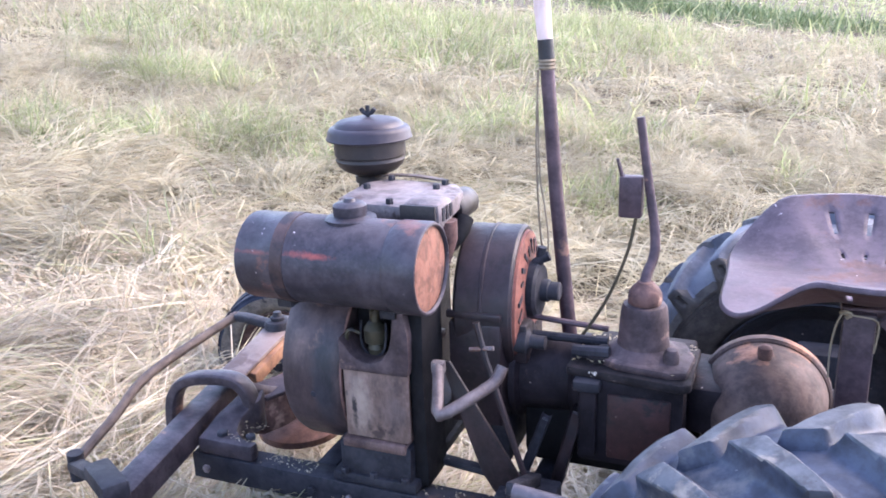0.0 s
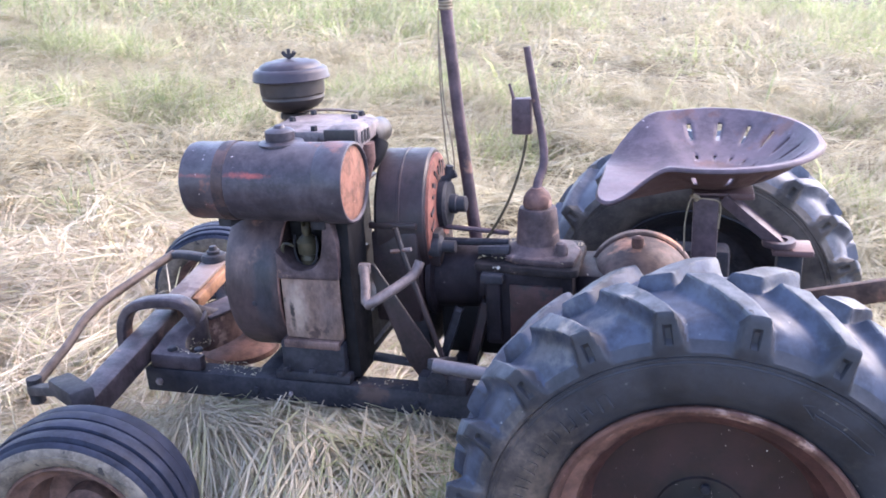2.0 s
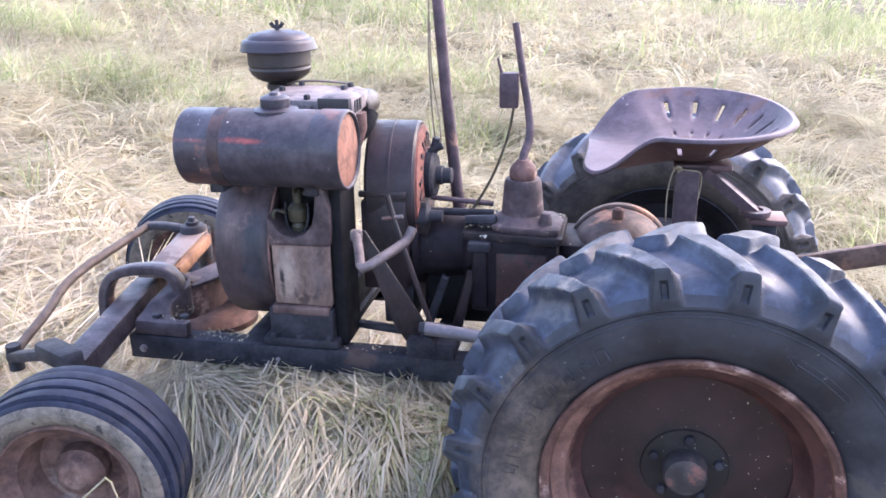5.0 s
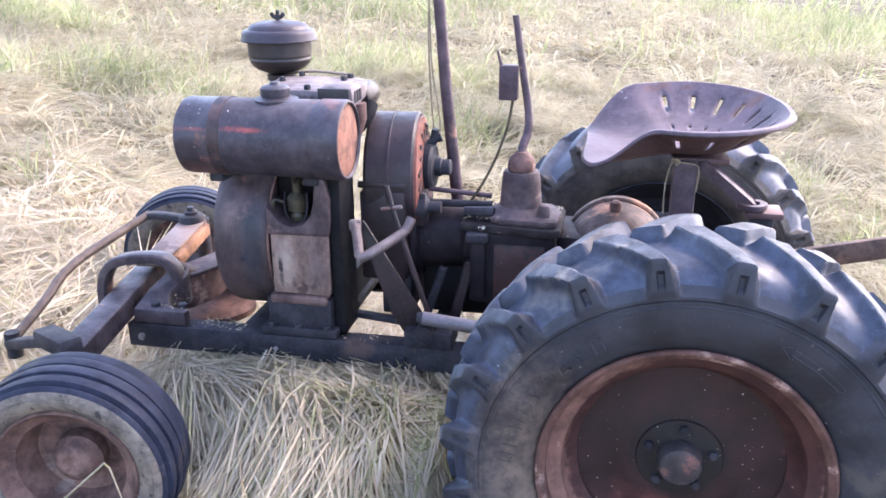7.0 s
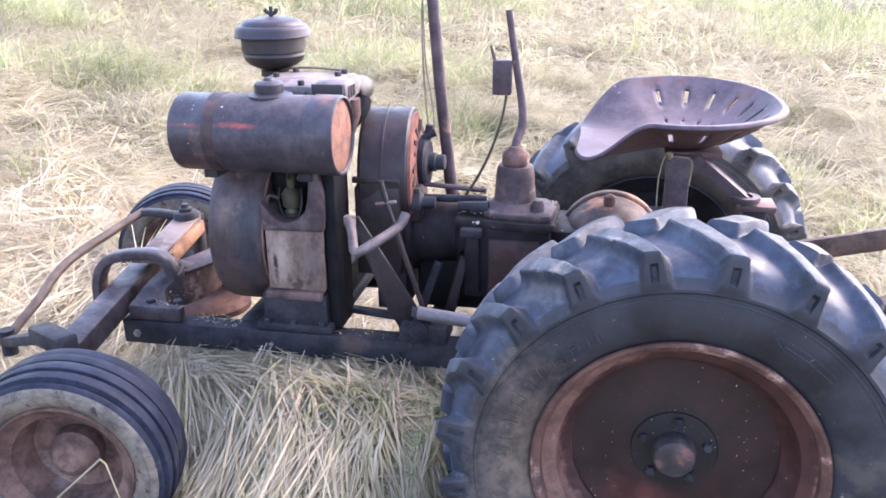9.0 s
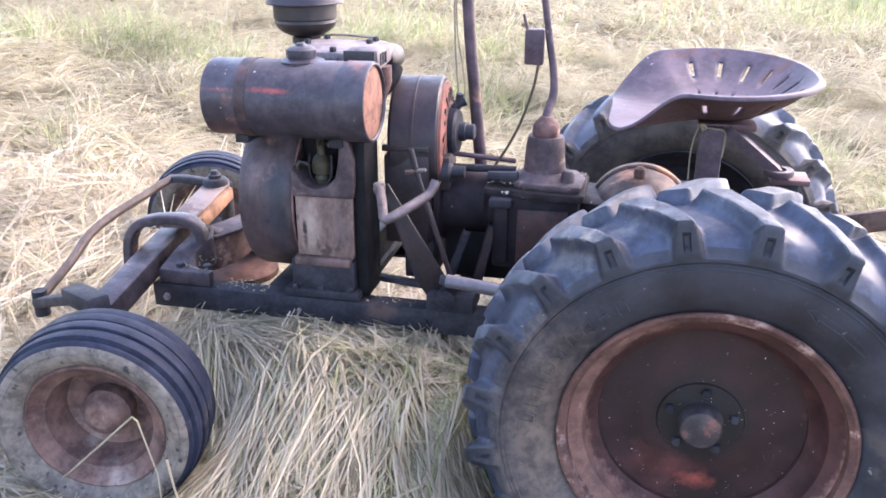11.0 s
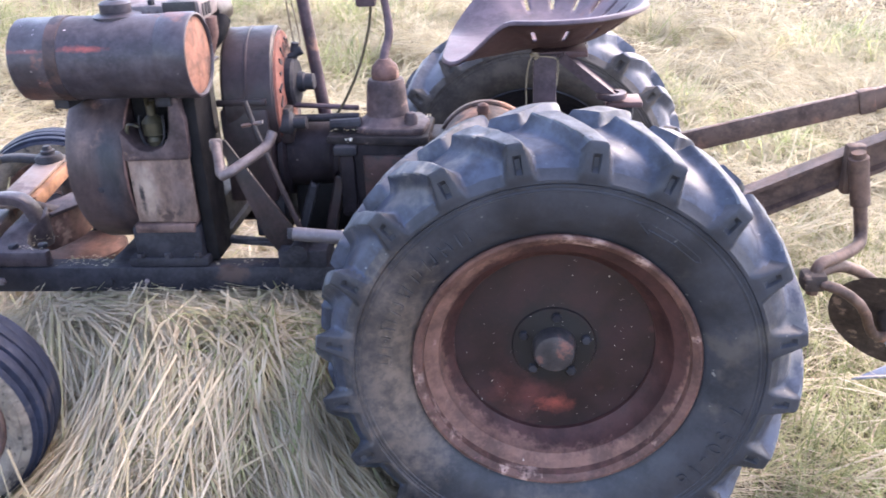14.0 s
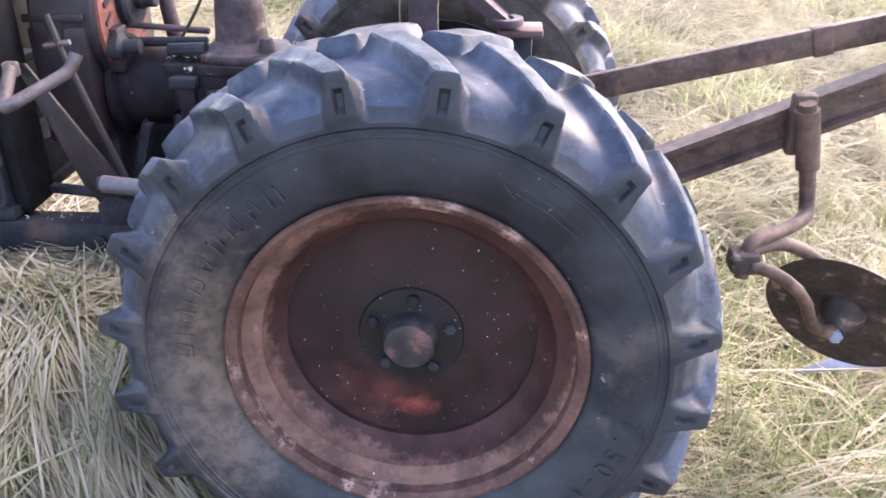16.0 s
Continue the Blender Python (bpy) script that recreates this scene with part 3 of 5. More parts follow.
# --- chassis ---
def channel(y0, side):
    """Steel channel rail with its web outside."""
    bm = bmesh.new()
    t = 0.009 * side
    w = 0.046 * side
    pts = [(y0, 0.364), (y0 + w, 0.364), (y0 + w, 0.372), (y0 + t, 0.373), (y0 + t, 0.407), (y0 + w, 0.408), (y0 + w, 0.416), (y0, 0.416)]
    return prism(pts, "x", -1.117, 0.16, 0.0025, bm)


part("frame_rail", channel(0.32, 1), BLACK_OIL, tractor, "oily black channel-steel frame rail")
part("frame_rail", channel(0.74, -1), BLACK_OIL, tractor, "oily black channel-steel frame rail")
for x in (-1.085, -0.86, -0.785, -0.52):
    part("frame_bolt", bolt(x, 0.32, 0.388, "y", 0.0085 if x != -0.785 else 0.005, 0.006), BLACK_OIL if x > -1.05 and x != -0.785 else CAST, tractor)
for x in (-0.86, -0.47, -0.1):
    part("cross_member", box(x - 0.02, x + 0.02, 0.33, 0.73, 0.372, 0.408, 0.003), BLACK_OIL, tractor)
part("front_bracket", prism([(-1.102, 0.321), (-0.983, 0.321), (-0.981, 0.343), (-1.016, 0.347), (-1.038, 0.36), (-1.046, 0.385), (-1.038, 0.412), (-1.028, 0.432), (-1.034, 0.455), (-1.075, 0.462), (-1.085, 0.43), (-1.094, 0.38)], "z", 0.417, 0.45, 0.006, rise=(0.35, 0.45)), AXLE_DARK, tractor, "cast front axle bracket with chaff on it")
part("bracket_bolt", bolt(-1.06, 0.345, 0.45, "z", 0.011, 0.008, sign=1), BLACK_OIL, tractor)
part("bracket_bolt", bolt(-1.0, 0.348, 0.45, "z", 0.01, 0.008, sign=1), BLACK_OIL, tractor)
part("front_bracket", box(-1.07, -0.985, 0.6, 0.78, 0.418, 0.46, 0.004), BLACK_OIL, tractor)
# heavy shackle over the axle beam
part("axle_shackle", strap([(-1.204, 0.385, 0.418), (-1.204, 0.387, 0.46), (-1.199, 0.392, 0.495), (-1.178, 0.398, 0.52), (-1.145, 0.405, 0.529), (-1.09, 0.415, 0.531), (-1.064, 0.421, 0.522), (-1.05, 0.425, 0.50), (-1.046, 0.427, 0.47), (-1.048, 0.428, 0.445)], 0.036, 0.023), AXLE_DARK, tractor, "heavy forged shackle over the axle beam")
part("shackle_web", strap([(-1.062, 0.42, 0.512), (-1.052, 0.445, 0.5), (-1.04, 0.47, 0.482), (-1.03, 0.5, 0.468)], 0.02, 0.016), TOWER, tractor)
part("front_axle", bar((-1.112, 0.11, 0.43), (-1.192, 0.80, 0.478), 0.055, 0.05, 0.006), AXLE_DARK, tractor, "worn square front axle beam")
part("pivot_yoke", prism([(-1.098, 0.462), (-1.082, 0.497), (-1.062, 0.54), (-1.04, 0.6), (-1.005, 0.6), (-1.005, 0.53), (-1.012, 0.49), (-1.035, 0.441), (-1.055, 0.436)], "z", 0.4, 0.472, 0.005), RUST, tractor, "rust-bloomed axle yoke")
part("yoke_plate", prism([(-1.1, 0.468), (-1.083, 0.5), (-1.06, 0.545), (-1.04, 0.605), (-0.985, 0.61), (-0.985, 0.545), (-1.0, 0.497), (-1.025, 0.447)], "z", 0.4735, 0.4815, 0.002), TOWER, tractor, "dusty plate on the yoke")
part("axle_pivot", bar((-1.118, 0.50, 0.484), (-1.139, 0.70, 0.498), 0.066, 0.03, 0.004), AXLE_ORANGE, tractor, "orange rusty pivot bar")
part("pivot_cap", bar((-1.122, 0.44, 0.4995), (-1.146, 0.70, 0.5185), 0.06, 0.008, 0.002), AXLE, tractor)
part("rust_pan", lathe([(0, 0.345), (0.055, 0.345), (0.084, 0.342), (0.092, 0.336), (0.092, 0.322), (0, 0.318)], (-1.06, 0.612, 0), "z", 40), RUST, tractor, "rusty round pan inside the frame")
part("pan_hanger", box(-1.08, -1.04, 0.69, 0.735, 0.325, 0.372, 0.003), BLACK_OIL, tractor)

def knuckle(x, y, sgn, hub):
    """Kingpin with its fork at the end of the axle."""
    bm = tube([(x, y, 0.48), (x, y, 0.30)], 0.019, seg=16)
    bm = tube([(x, y, 0.33), hub], 0.02, bm, seg=14)
    return bm


part("kingpin", knuckle(-1.108, 0.115, -1, (-1.06, 0.03, 0.315)), BLACK_OIL, tractor)
part("kingpin", knuckle(-1.195, 0.83, 1, (-1.3, 0.93, 0.33)), BLACK_OIL, tractor)
bm = bar((-1.09, 0.10, 0.468), (-1.20, 0.17, 0.452), 0.046, 0.036, 0.008)
bar((-1.17, 0.15, 0.452), (-1.375, 0.28, 0.362), 0.03, 0.022, 0.006, bm)
part("steering_arm", bm, BLACK_OIL, tractor, "forged steering arm with chaff on it")
part("arm_boss", lathe([(0.028, 0.496), (0.031, 0.5), (0.031, 0.53), (0.027, 0.536), (0.016, 0.538), (0.016, 0.545), (0.011, 0.547), (0.0085, 0.556), (0, 0.557)], (-1.146, 0.69, 0), "z", 28), BLACK_OIL, tractor, "oily round boss with its nut")
part("steering_arm", strap([(-1.165, 0.692, 0.522), (-1.21, 0.7, 0.524), (-1.25, 0.715, 0.521), (-1.292, 0.732, 0.512)], 0.026, 0.019, None, 1), BLACK_OIL, tractor)
part("track_rod", tube([(-1.367, 0.275, 0.372), (-1.355, 0.325, 0.401), (-1.347, 0.379, 0.426), (-1.352, 0.441, 0.453), (-1.343, 0.504, 0.474), (-1.321, 0.629, 0.492), (-1.284, 0.73, 0.517)], 0.0105, seg=10, smooth=1), ROD, tractor, "bowed rusty track rod")
part("rod_end", tube([(-1.367, 0.278, 0.335), (-1.367, 0.278, 0.392)], 0.016, seg=12), BLACK_OIL, tractor)

# --- engine ---
part("fan_housing", lathe([(0.02, -0.914), (0.145, -0.914), (0.166, -0.906), (0.17, -0.895), (0.17, -0.805), (0.166, -0.795), (0.15, -0.79), (0.02, -0.79)], (0, 0.5, 0.595), "x", 72), SLATE, tractor, "grey-brown sheet fan housing")
# black hexagon head added in place of a dark hole in the housing
part("housing_hole_head", bolt(-0.846, 0.3335, 0.574, "y", 0.006, 0.004), BLACK_OIL, tractor)
part("housing_edge", lathe([(0.169, -0.793), (0.1715, -0.792), (0.1715, -0.788), (0.169, -0.787)], (0, 0.5, 0.595), "x", 72, closed=True), RUST, tractor, "rusty joint edge")
part("engine_base", box(-0.80, -0.665, 0.327, 0.70, 0.418, 0.50, 0.006), BLACK_OIL, tractor, "black engine base on the frame")
part("base_flange", box(-0.815, -0.655, 0.321, 0.70, 0.417, 0.436, 0.004), BLACK_OIL, tractor)
for x in (-0.79, -0.735, -0.675):
    part("base_nut", bolt(x, 0.324, 0.436, "z", 0.008, 0.009, sign=1), BLACK_OIL, tractor)
part("base_step", box(-0.79, -0.672, 0.322, 0.36, 0.488, 0.506, 0.004), BLOCK, tractor)
part("crankcase", box(-0.785, -0.668, 0.335, 0.44, 0.50, 0.632, 0.008), BLOCK, tractor, "worn brown crankcase")
part("crankcase_rear", box(-0.785, -0.72, 0.43, 0.68, 0.50, 0.75, 0.008), DEEP_BLACK, tractor)
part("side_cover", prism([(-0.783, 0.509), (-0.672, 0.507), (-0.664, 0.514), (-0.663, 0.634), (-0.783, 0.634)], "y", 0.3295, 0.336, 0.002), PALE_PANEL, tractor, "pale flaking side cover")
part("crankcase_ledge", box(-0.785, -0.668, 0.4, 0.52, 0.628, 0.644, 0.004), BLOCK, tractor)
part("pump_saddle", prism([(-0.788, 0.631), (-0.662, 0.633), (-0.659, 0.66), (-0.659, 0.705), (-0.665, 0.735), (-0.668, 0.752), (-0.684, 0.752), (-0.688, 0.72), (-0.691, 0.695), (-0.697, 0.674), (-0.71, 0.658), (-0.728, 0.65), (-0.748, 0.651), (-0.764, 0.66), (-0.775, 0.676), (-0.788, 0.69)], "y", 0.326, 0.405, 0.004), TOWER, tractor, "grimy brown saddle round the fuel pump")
part("pump_bay", box(-0.79, -0.672, 0.405, 0.44, 0.64, 0.75, 0.005), DEEP_BLACK, tractor)
part("fuel_pump", lathe([(0, 0.65), (0.014, 0.65), (0.016, 0.66), (0.012, 0.668), (0.02, 0.672), (0.021, 0.695), (0.015, 0.703), (0.009, 0.708), (0.009, 0.735), (0, 0.735)], (-0.738, 0.372, 0), "z", 24), BRASS, tractor, "dirty brass fuel pump")
part("fuel_pipe", tube([(-0.738, 0.362, 0.73), (-0.735, 0.35, 0.745), (-0.72, 0.34, 0.752)], 0.004, seg=8, smooth=1), BRASS, tractor)
part("bowl_bail", tube([(-0.761, 0.366, 0.708), (-0.763, 0.362, 0.68), (-0.757, 0.36, 0.655), (-0.738, 0.36, 0.645), (-0.72, 0.36, 0.655), (-0.714, 0.362, 0.68), (-0.716, 0.366, 0.708)], 0.0022, seg=6, smooth=2), BLACK_OIL, tractor)
part("drain_stub", tube([(-0.712, 0.345, 0.735), (-0.69, 0.335, 0.737)], 0.0045, seg=8), BARE, tractor)
part("fuel_pipe", tube([(-0.76, 0.355, 0.69), (-0.775, 0.345, 0.70), (-0.782, 0.345, 0.68), (-0.772, 0.35, 0.655)], 0.0035, seg=8, smooth=2), BRASS, tractor)
part("timing_cover", prism([(0.345, 0.42), (0.43, 0.42), (0.43, 0.75), (0.345, 0.75), (0.338, 0.62)], "x", -0.666, -0.64, 0.005), DEEP_BLACK, tractor, "tall black timing cover")
part("cylinder", box(-0.80, -0.70, 0.43, 0.64, 0.745, 0.875, 0.012), BLACK_OIL, tractor)
for k in range(6):
    part("cooling_fin", box(-0.81, -0.69, 0.425, 0.65, 0.755 + 0.02 * k, 0.760 + 0.02 * k, 0.0), BROWN, tractor)
part("head_cover", prism([(-0.825, 0.43), (-0.79, 0.41), (-0.68, 0.40), (-0.635, 0.415), (-0.624, 0.44), (-0.632, 0.53), (-0.66, 0.575), (-0.8, 0.59), (-0.832, 0.55)], "z", 0.872, 0.901, 0.005), CAST, tractor, "pale cast cylinder head cover")
part("valve_box", box(-0.69, -0.622, 0.392, 0.455, 0.862, 0.911, 0.01), CAST, tractor, "pale cast valve box with slots")
# thin dark sheet that puts shade on the valve box's front face
part("valve_front_shade", box(-0.69, -0.628, 0.387, 0.393, 0.858, 0.908, 0.002), FILTER, tractor, "painted shade on the front of the valve box")
for k in range(3):
    part("valve_slot", box(-0.6235, -0.6205, 0.403 + 0.016 * k, 0.413 + 0.016 * k, 0.88, 0.902, 0.0), BLACK_OIL, tractor)
part("rocker_foot", tube([(-0.628, 0.43, 0.875), (-0.628, 0.43, 0.845), (-0.64, 0.44, 0.80)], [0.02, 0.02, 0.014], seg=14), RUST, tractor)
for x, y in ((-0.806, 0.505), (-0.683, 0.53), (-0.68, 0.565), (-0.79, 0.575), (-0.72, 0.415)):
    part("head_bolt", bolt(x, y, 0.901, "z", 0.007, 0.009, sign=1), BLACK_OIL, tractor)
part("head_stay", strap([(-0.835, 0.61, 0.9), (-0.8, 0.592, 0.907), (-0.75, 0.588, 0.909), (-0.69, 0.578, 0.906)], 0.014, 0.004, None, 1), ROD, tractor)
part("exhaust_pot", lathe([(0, 0.505), (0.022, 0.505), (0.026, 0.512), (0.026, 0.58), (0.022, 0.59), (0, 0.59)], (-0.648, 0, 0.87), "y", 32), FILTER, tractor, "round brown exhaust pot")
part("exhaust_neck", tube([(-0.62, 0.5, 0.86), (-0.622, 0.48, 0.84), (-0.64, 0.47, 0.82)], 0.016, seg=14, smooth=1), DEEP_BLACK, tractor)
# air cleaner
AX, AY = -0.857, 0.627
part("filter_neck", lathe([(0.026, 0.85), (0.026, 0.884), (0.031, 0.885), (0.031, 0.896), (0.026, 0.9)], (AX, AY, 0), "z", 28), FILTER, tractor)
part("intake_pipe", tube([(AX, AY, 0.87), (-0.82, 0.61, 0.862), (-0.79, 0.6, 0.86)], 0.024, seg=14, smooth=1), FILTER, tractor)
part("filter_bowl", lathe([(0.02, 0.9), (0.036, 0.902), (0.05, 0.908), (0.061, 0.917), (0.0655, 0.9255), (0.0672, 0.9295), (0.0658, 0.9325), (0.0658, 0.9355), (0.068, 0.9385), (0.0688, 0.985), (0.02, 0.985)], (AX, AY, 0), "z", 48), FILTER, tractor, "black oil-bath filter bowl")
part("filter_lid", lathe([(0.077, 0.967), (0.0815, 0.968), (0.0825, 0.9705), (0.0805, 0.9735), (0.079, 0.984), (0.0765, 0.988), (0.073, 0.991), (0.0665, 0.9925), (0.0625, 0.9985), (0.055, 1.003), (0.034, 1.0075), (0.014, 1.009), (0, 1.009)], (AX, AY, 0), "z", 56), FILTER_LID, tractor, "violet-grey filter lid")
wing = tube([(AX - 0.014, AY, 1.024), (AX - 0.007, AY, 1.015), (AX + 0.007, AY, 1.015), (AX + 0.014, AY, 1.024)], [0.0045, 0.0045, 0.0045, 0.0045], seg=8, smooth=1)
tube([(AX, AY, 1.005), (AX, AY, 1.03)], 0.0042, wing, seg=8)
part("wing_nut", wing, BLACK_OIL, tractor)
# fuel tank
TY, TZ = 0.33, 0.8245
part("fuel_tank", lathe([(0, -0.925), (0.05, -0.928), (0.066, -0.93), (0.0715, -0.926), (0.0725, -0.918), (0.0725, -0.855), (0.0737, -0.853), (0.0737, -0.846), (0.0725, -0.844), (0.0725, -0.672), (0.0716, -0.67), (0.0718, -0.666), (0.0742, -0.662), (0.0744, -0.618), (0.0725, -0.6125), (0.070, -0.6115), (0.0685, -0.612), (0.0665, -0.616)], (0, TY, TZ), "x", 64), TANK, tractor, "dented dark cylindrical fuel tank")
part("tank_end", lathe([(0.067, -0.6175), (0.06, -0.6165), (0.03, -0.6145), (0, -0.614)], (0, TY, TZ), "x", 48), PRIMER, tractor, "orange-rusty tank end")
part("tank_strap", lathe([(0.0725, -0.86), (0.0742, -0.86), (0.0742, -0.838), (0.0725, -0.838)], (0, TY, TZ), "x", 64, closed=True), TANK_BAND, tractor, "brown strap round the tank")
part("filler_flange", lathe([(0.042, -0.008), (0.042, -0.003), (0.03, 0.001), (0, 0.001)], (-0.755, TY + 0.012, TZ + 0.074), "z", 32), TANK, tractor)
part("filler_cap", lathe([(0.026, 0.0), (0.027, 0.004), (0.027, 0.017), (0.022, 0.021), (0.011, 0.023), (0.008, 0.028), (0, 0.028)], (-0.755, TY + 0.012, TZ + 0.074), "z", 32), TANK, tractor, "dark screw filler cap")
for x in (-0.88, -0.69):
    part("tank_cradle", box(x - 0.014, x + 0.014, 0.32, 0.46, 0.735, 0.757, 0.003), BLACK_OIL, tractor)

# --- flywheel housing ---
FY, FZ, FR = 0.555, 0.703, 0.131
FT = pose(-0.58, FY, 0, 0, 0, 5.5) @ pose(0.58, -FY, 0)
part("flywheel_housing", lathe([(0.02, -0.632), (FR - 0.006, -0.632), (FR, -0.626), (FR, -0.586), (FR + 0.002, -0.585), (FR + 0.002, -0.581), (FR, -0.58), (FR, -0.536), (FR - 0.004, -0.531), (0.1, -0.531), (0.02, -0.533)], (0, FY, FZ), "x", 72), BROWN, tractor, "brown drum-shaped flywheel housing", FT)
part("housing_face", lathe([(0.122, -0.5315), (0.12, -0.526), (0.1, -0.522), (0.045, -0.52), (0.04, -0.5315)], (0, FY, FZ), "x", 64), RED_FACE, tractor, "flaking red slotted cover", FT)
for k in range(22):
    a = k * math.tau / 22
    m = Matrix.Translation((-0.5215, FY, FZ)) @ Matrix.Rotation(a, 4, "X") @ Matrix.Translation((0, 0.094, 0)) @ Matrix.Rotation(0.5, 4, "X")
    part("face_slot", box(-0.0012, 0.0012, -0.014, 0.014 - 0.008 * (k % 3 == 0), -0.0045, 0.0045 - 0.002 * (k % 2), 0, None, m), BLACK_OIL, tractor, "", FT)
part("crank_hub", lathe([(0.05, -0.53), (0.05, -0.505), (0.044, -0.50), (0.03, -0.499), (0.02, -0.498), (0.02, -0.486), (0.0165, -0.484), (0.0165, -0.468), (0.014, -0.466), (0, -0.466)], (0, 0.555, 0.722), "x", 32), BLACK_OIL, tractor, "black crank hub")
part("oil_filler", tube([(-0.505, 0.56, 0.77), (-0.499, 0.56, 0.80)], [0.008, 0.008], seg=12), BLACK_OIL, tractor)
part("oil_spout", tube([(-0.515, 0.555, 0.772), (-0.487, 0.56, 0.785)], [0.006, 0.009], seg=12), BLACK_OIL, tractor)
part("lower_housing", prism([(0.424, 0.512), (0.69, 0.512), (0.69, 0.70), (0.424, 0.70)], "x", -0.628, -0.534, 0.006), BROWN, tractor, "oily brown lower bell housing")
part("housing_band", box(-0.63, -0.533, 0.42, 0.432, 0.707, 0.72, 0.003), BROWN, tractor)
part("governor", lathe([(0, -0.53), (0.022, -0.53), (0.022, -0.5), (0.012, -0.495), (0.012, -0.47), (0, -0.47)], (0, 0.47, 0.66), "x", 20), BLACK_OIL, tractor)
part("bracket_post", box(-0.525, -0.5, 0.46, 0.50, 0.62, 0.69, 0.004), BROWN, tractor)
part("rail_block", box(-0.515, -0.42, 0.315, 0.39, 0.416, 0.452, 0.004), BLACK_OIL, tractor)
part("engine_mount", box(-0.6, -0.535, 0.47, 0.6, 0.416, 0.52, 0.005), BLACK_OIL, tractor)
# pedal
part("pedal", tube([(-0.607, 0.325, 0.663), (-0.585, 0.27, 0.652), (-0.566, 0.215, 0.636), (-0.548, 0.222, 0.645), (-0.513, 0.262, 0.662), (-0.496, 0.285, 0.672), (-0.489, 0.297, 0.692)], 0.0092, seg=12, smooth=1), BARE, tractor, "bent bare-iron foot pedal")
part("pedal_pad", box(-0.618, -0.596, 0.318, 0.334, 0.65, 0.672, 0.004), BARE, tractor)
part("pedal_web", prism([(-0.612, 0.662), (-0.596, 0.664), (-0.468, 0.455), (-0.478, 0.43), (-0.515, 0.425), (-0.545, 0.47)], "y", 0.345, 0.352, 0.002), BROWN, tractor)
part("pedal_link", tube([(-0.55, 0.35, 0.735), (-0.535, 0.345, 0.68), (-0.46, 0.34, 0.45)], 0.0055, seg=8), BROWN, tractor)
part("link_pin", tube([(-0.56, 0.345, 0.69), (-0.52, 0.345, 0.697)], 0.004, seg=8), BARE, tractor)
part("pivot_boss", tube([(-0.475, 0.31, 0.447), (-0.475, 0.38, 0.447)], 0.019, seg=16), BLACK_OIL, tractor)
part("grey_pipe", tube([(-0.455, 0.232, 0.523), (-0.28, 0.228, 0.508)], 0.0125, seg=14), BRIGHT, tractor, "grey-painted pipe beside the gearbox")
part("pipe_arm", bar((-0.46, 0.24, 0.52), (-0.46, 0.37, 0.46), 0.02, 0.02, 0.003), BLACK_OIL, tractor)

# --- gearbox and rear axle ---
part("clutch_housing", lathe([(0.02, -0.535), (0.085, -0.53), (0.085, -0.52), (0.068, -0.515), (0.064, -0.43), (0.075, -0.42), (0.075, -0.405), (0.02, -0.4)], (0, YC, 0.58), "x", 40), GEARBOX, tractor, "black clutch housing")
part("gearbox", prism([(-0.405, 0.475), (-0.245, 0.475), (-0.235, 0.50), (-0.235, 0.628), (-0.405, 0.628)], "y", 0.425, 0.635, 0.008), GEARBOX, tractor, "oily dark red gearbox")
part("gearbox_side", box(-0.355, -0.255, 0.421, 0.43, 0.49, 0.605, 0.003), DARK_RED, tractor, "dark red side of the gearbox")
part("gearbox_rib", box(-0.4, -0.372, 0.416, 0.5, 0.49, 0.625, 0.004), GEARBOX, tractor)
part("gearbox_lug", box(-0.41, -0.365, 0.408, 0.46, 0.608, 0.627, 0.005), BLACK_OIL, tractor)
part("gearbox_lid", prism([(-0.425, 0.43), (-0.24, 0.41), (-0.225, 0.42), (-0.225, 0.565), (-0.425, 0.575)], "z", 0.626, 0.642, 0.004), LID, tractor, "gearbox lid strewn with chaff")
part("lid_rod", tube([(-0.52, 0.5, 0.66), (-0.37, 0.5, 0.662)], 0.008, seg=10), BLACK_OIL, tractor)
part("lid_rod", tube([(-0.42, 0.46, 0.657), (-0.36, 0.46, 0.66)], 0.011, seg=10), BLACK_OIL, tractor)
part("lid_rod", tube([(-0.52, 0.53, 0.682), (-0.375, 0.53, 0.672)], 0.0055, seg=8), LEVER, tractor)
part("lid_clutter", box(-0.395, -0.365, 0.445, 0.49, 0.642, 0.657, 0.006), LID, tractor)
part("tower_foot", prism([(-0.372, 0.452), (-0.345, 0.434), (-0.262, 0.424), (-0.234, 0.432), (-0.228, 0.5), (-0.25, 0.555), (-0.36, 0.56)], "z", 0.641, 0.655, 0.005), TOWER, tractor, "cast foot caked with dusty oil")
for x, y, r, h in ((-0.392, 0.5, 0.017, 0.02), (-0.372, 0.478, 0.014, 0.024), (-0.405, 0.472, 0.012, 0.014), (-0.386, 0.455, 0.01, 0.012), (-0.243, 0.452, 0.009, 0.012), (-0.352, 0.452, 0.008, 0.009)):
    part("oil_cake", lathe([(r, 0.64), (r * 0.95, 0.642 + h * 0.5), (r * 0.6, 0.642 + h * 0.9), (0, 0.642 + h)], (x, y, 0), "z", 9), LID, tractor)
part("gear_tower", lathe([(0.064, 0.652), (0.056, 0.658), (0.048, 0.663), (0.0425, 0.668), (0.041, 0.68), (0.0385, 0.715), (0.0365, 0.731), (0.0335, 0.737), (0.02, 0.739)], (-0.312, 0.5, 0), "z", 36), TOWER, tractor, "dusty cast gear-lever tower")
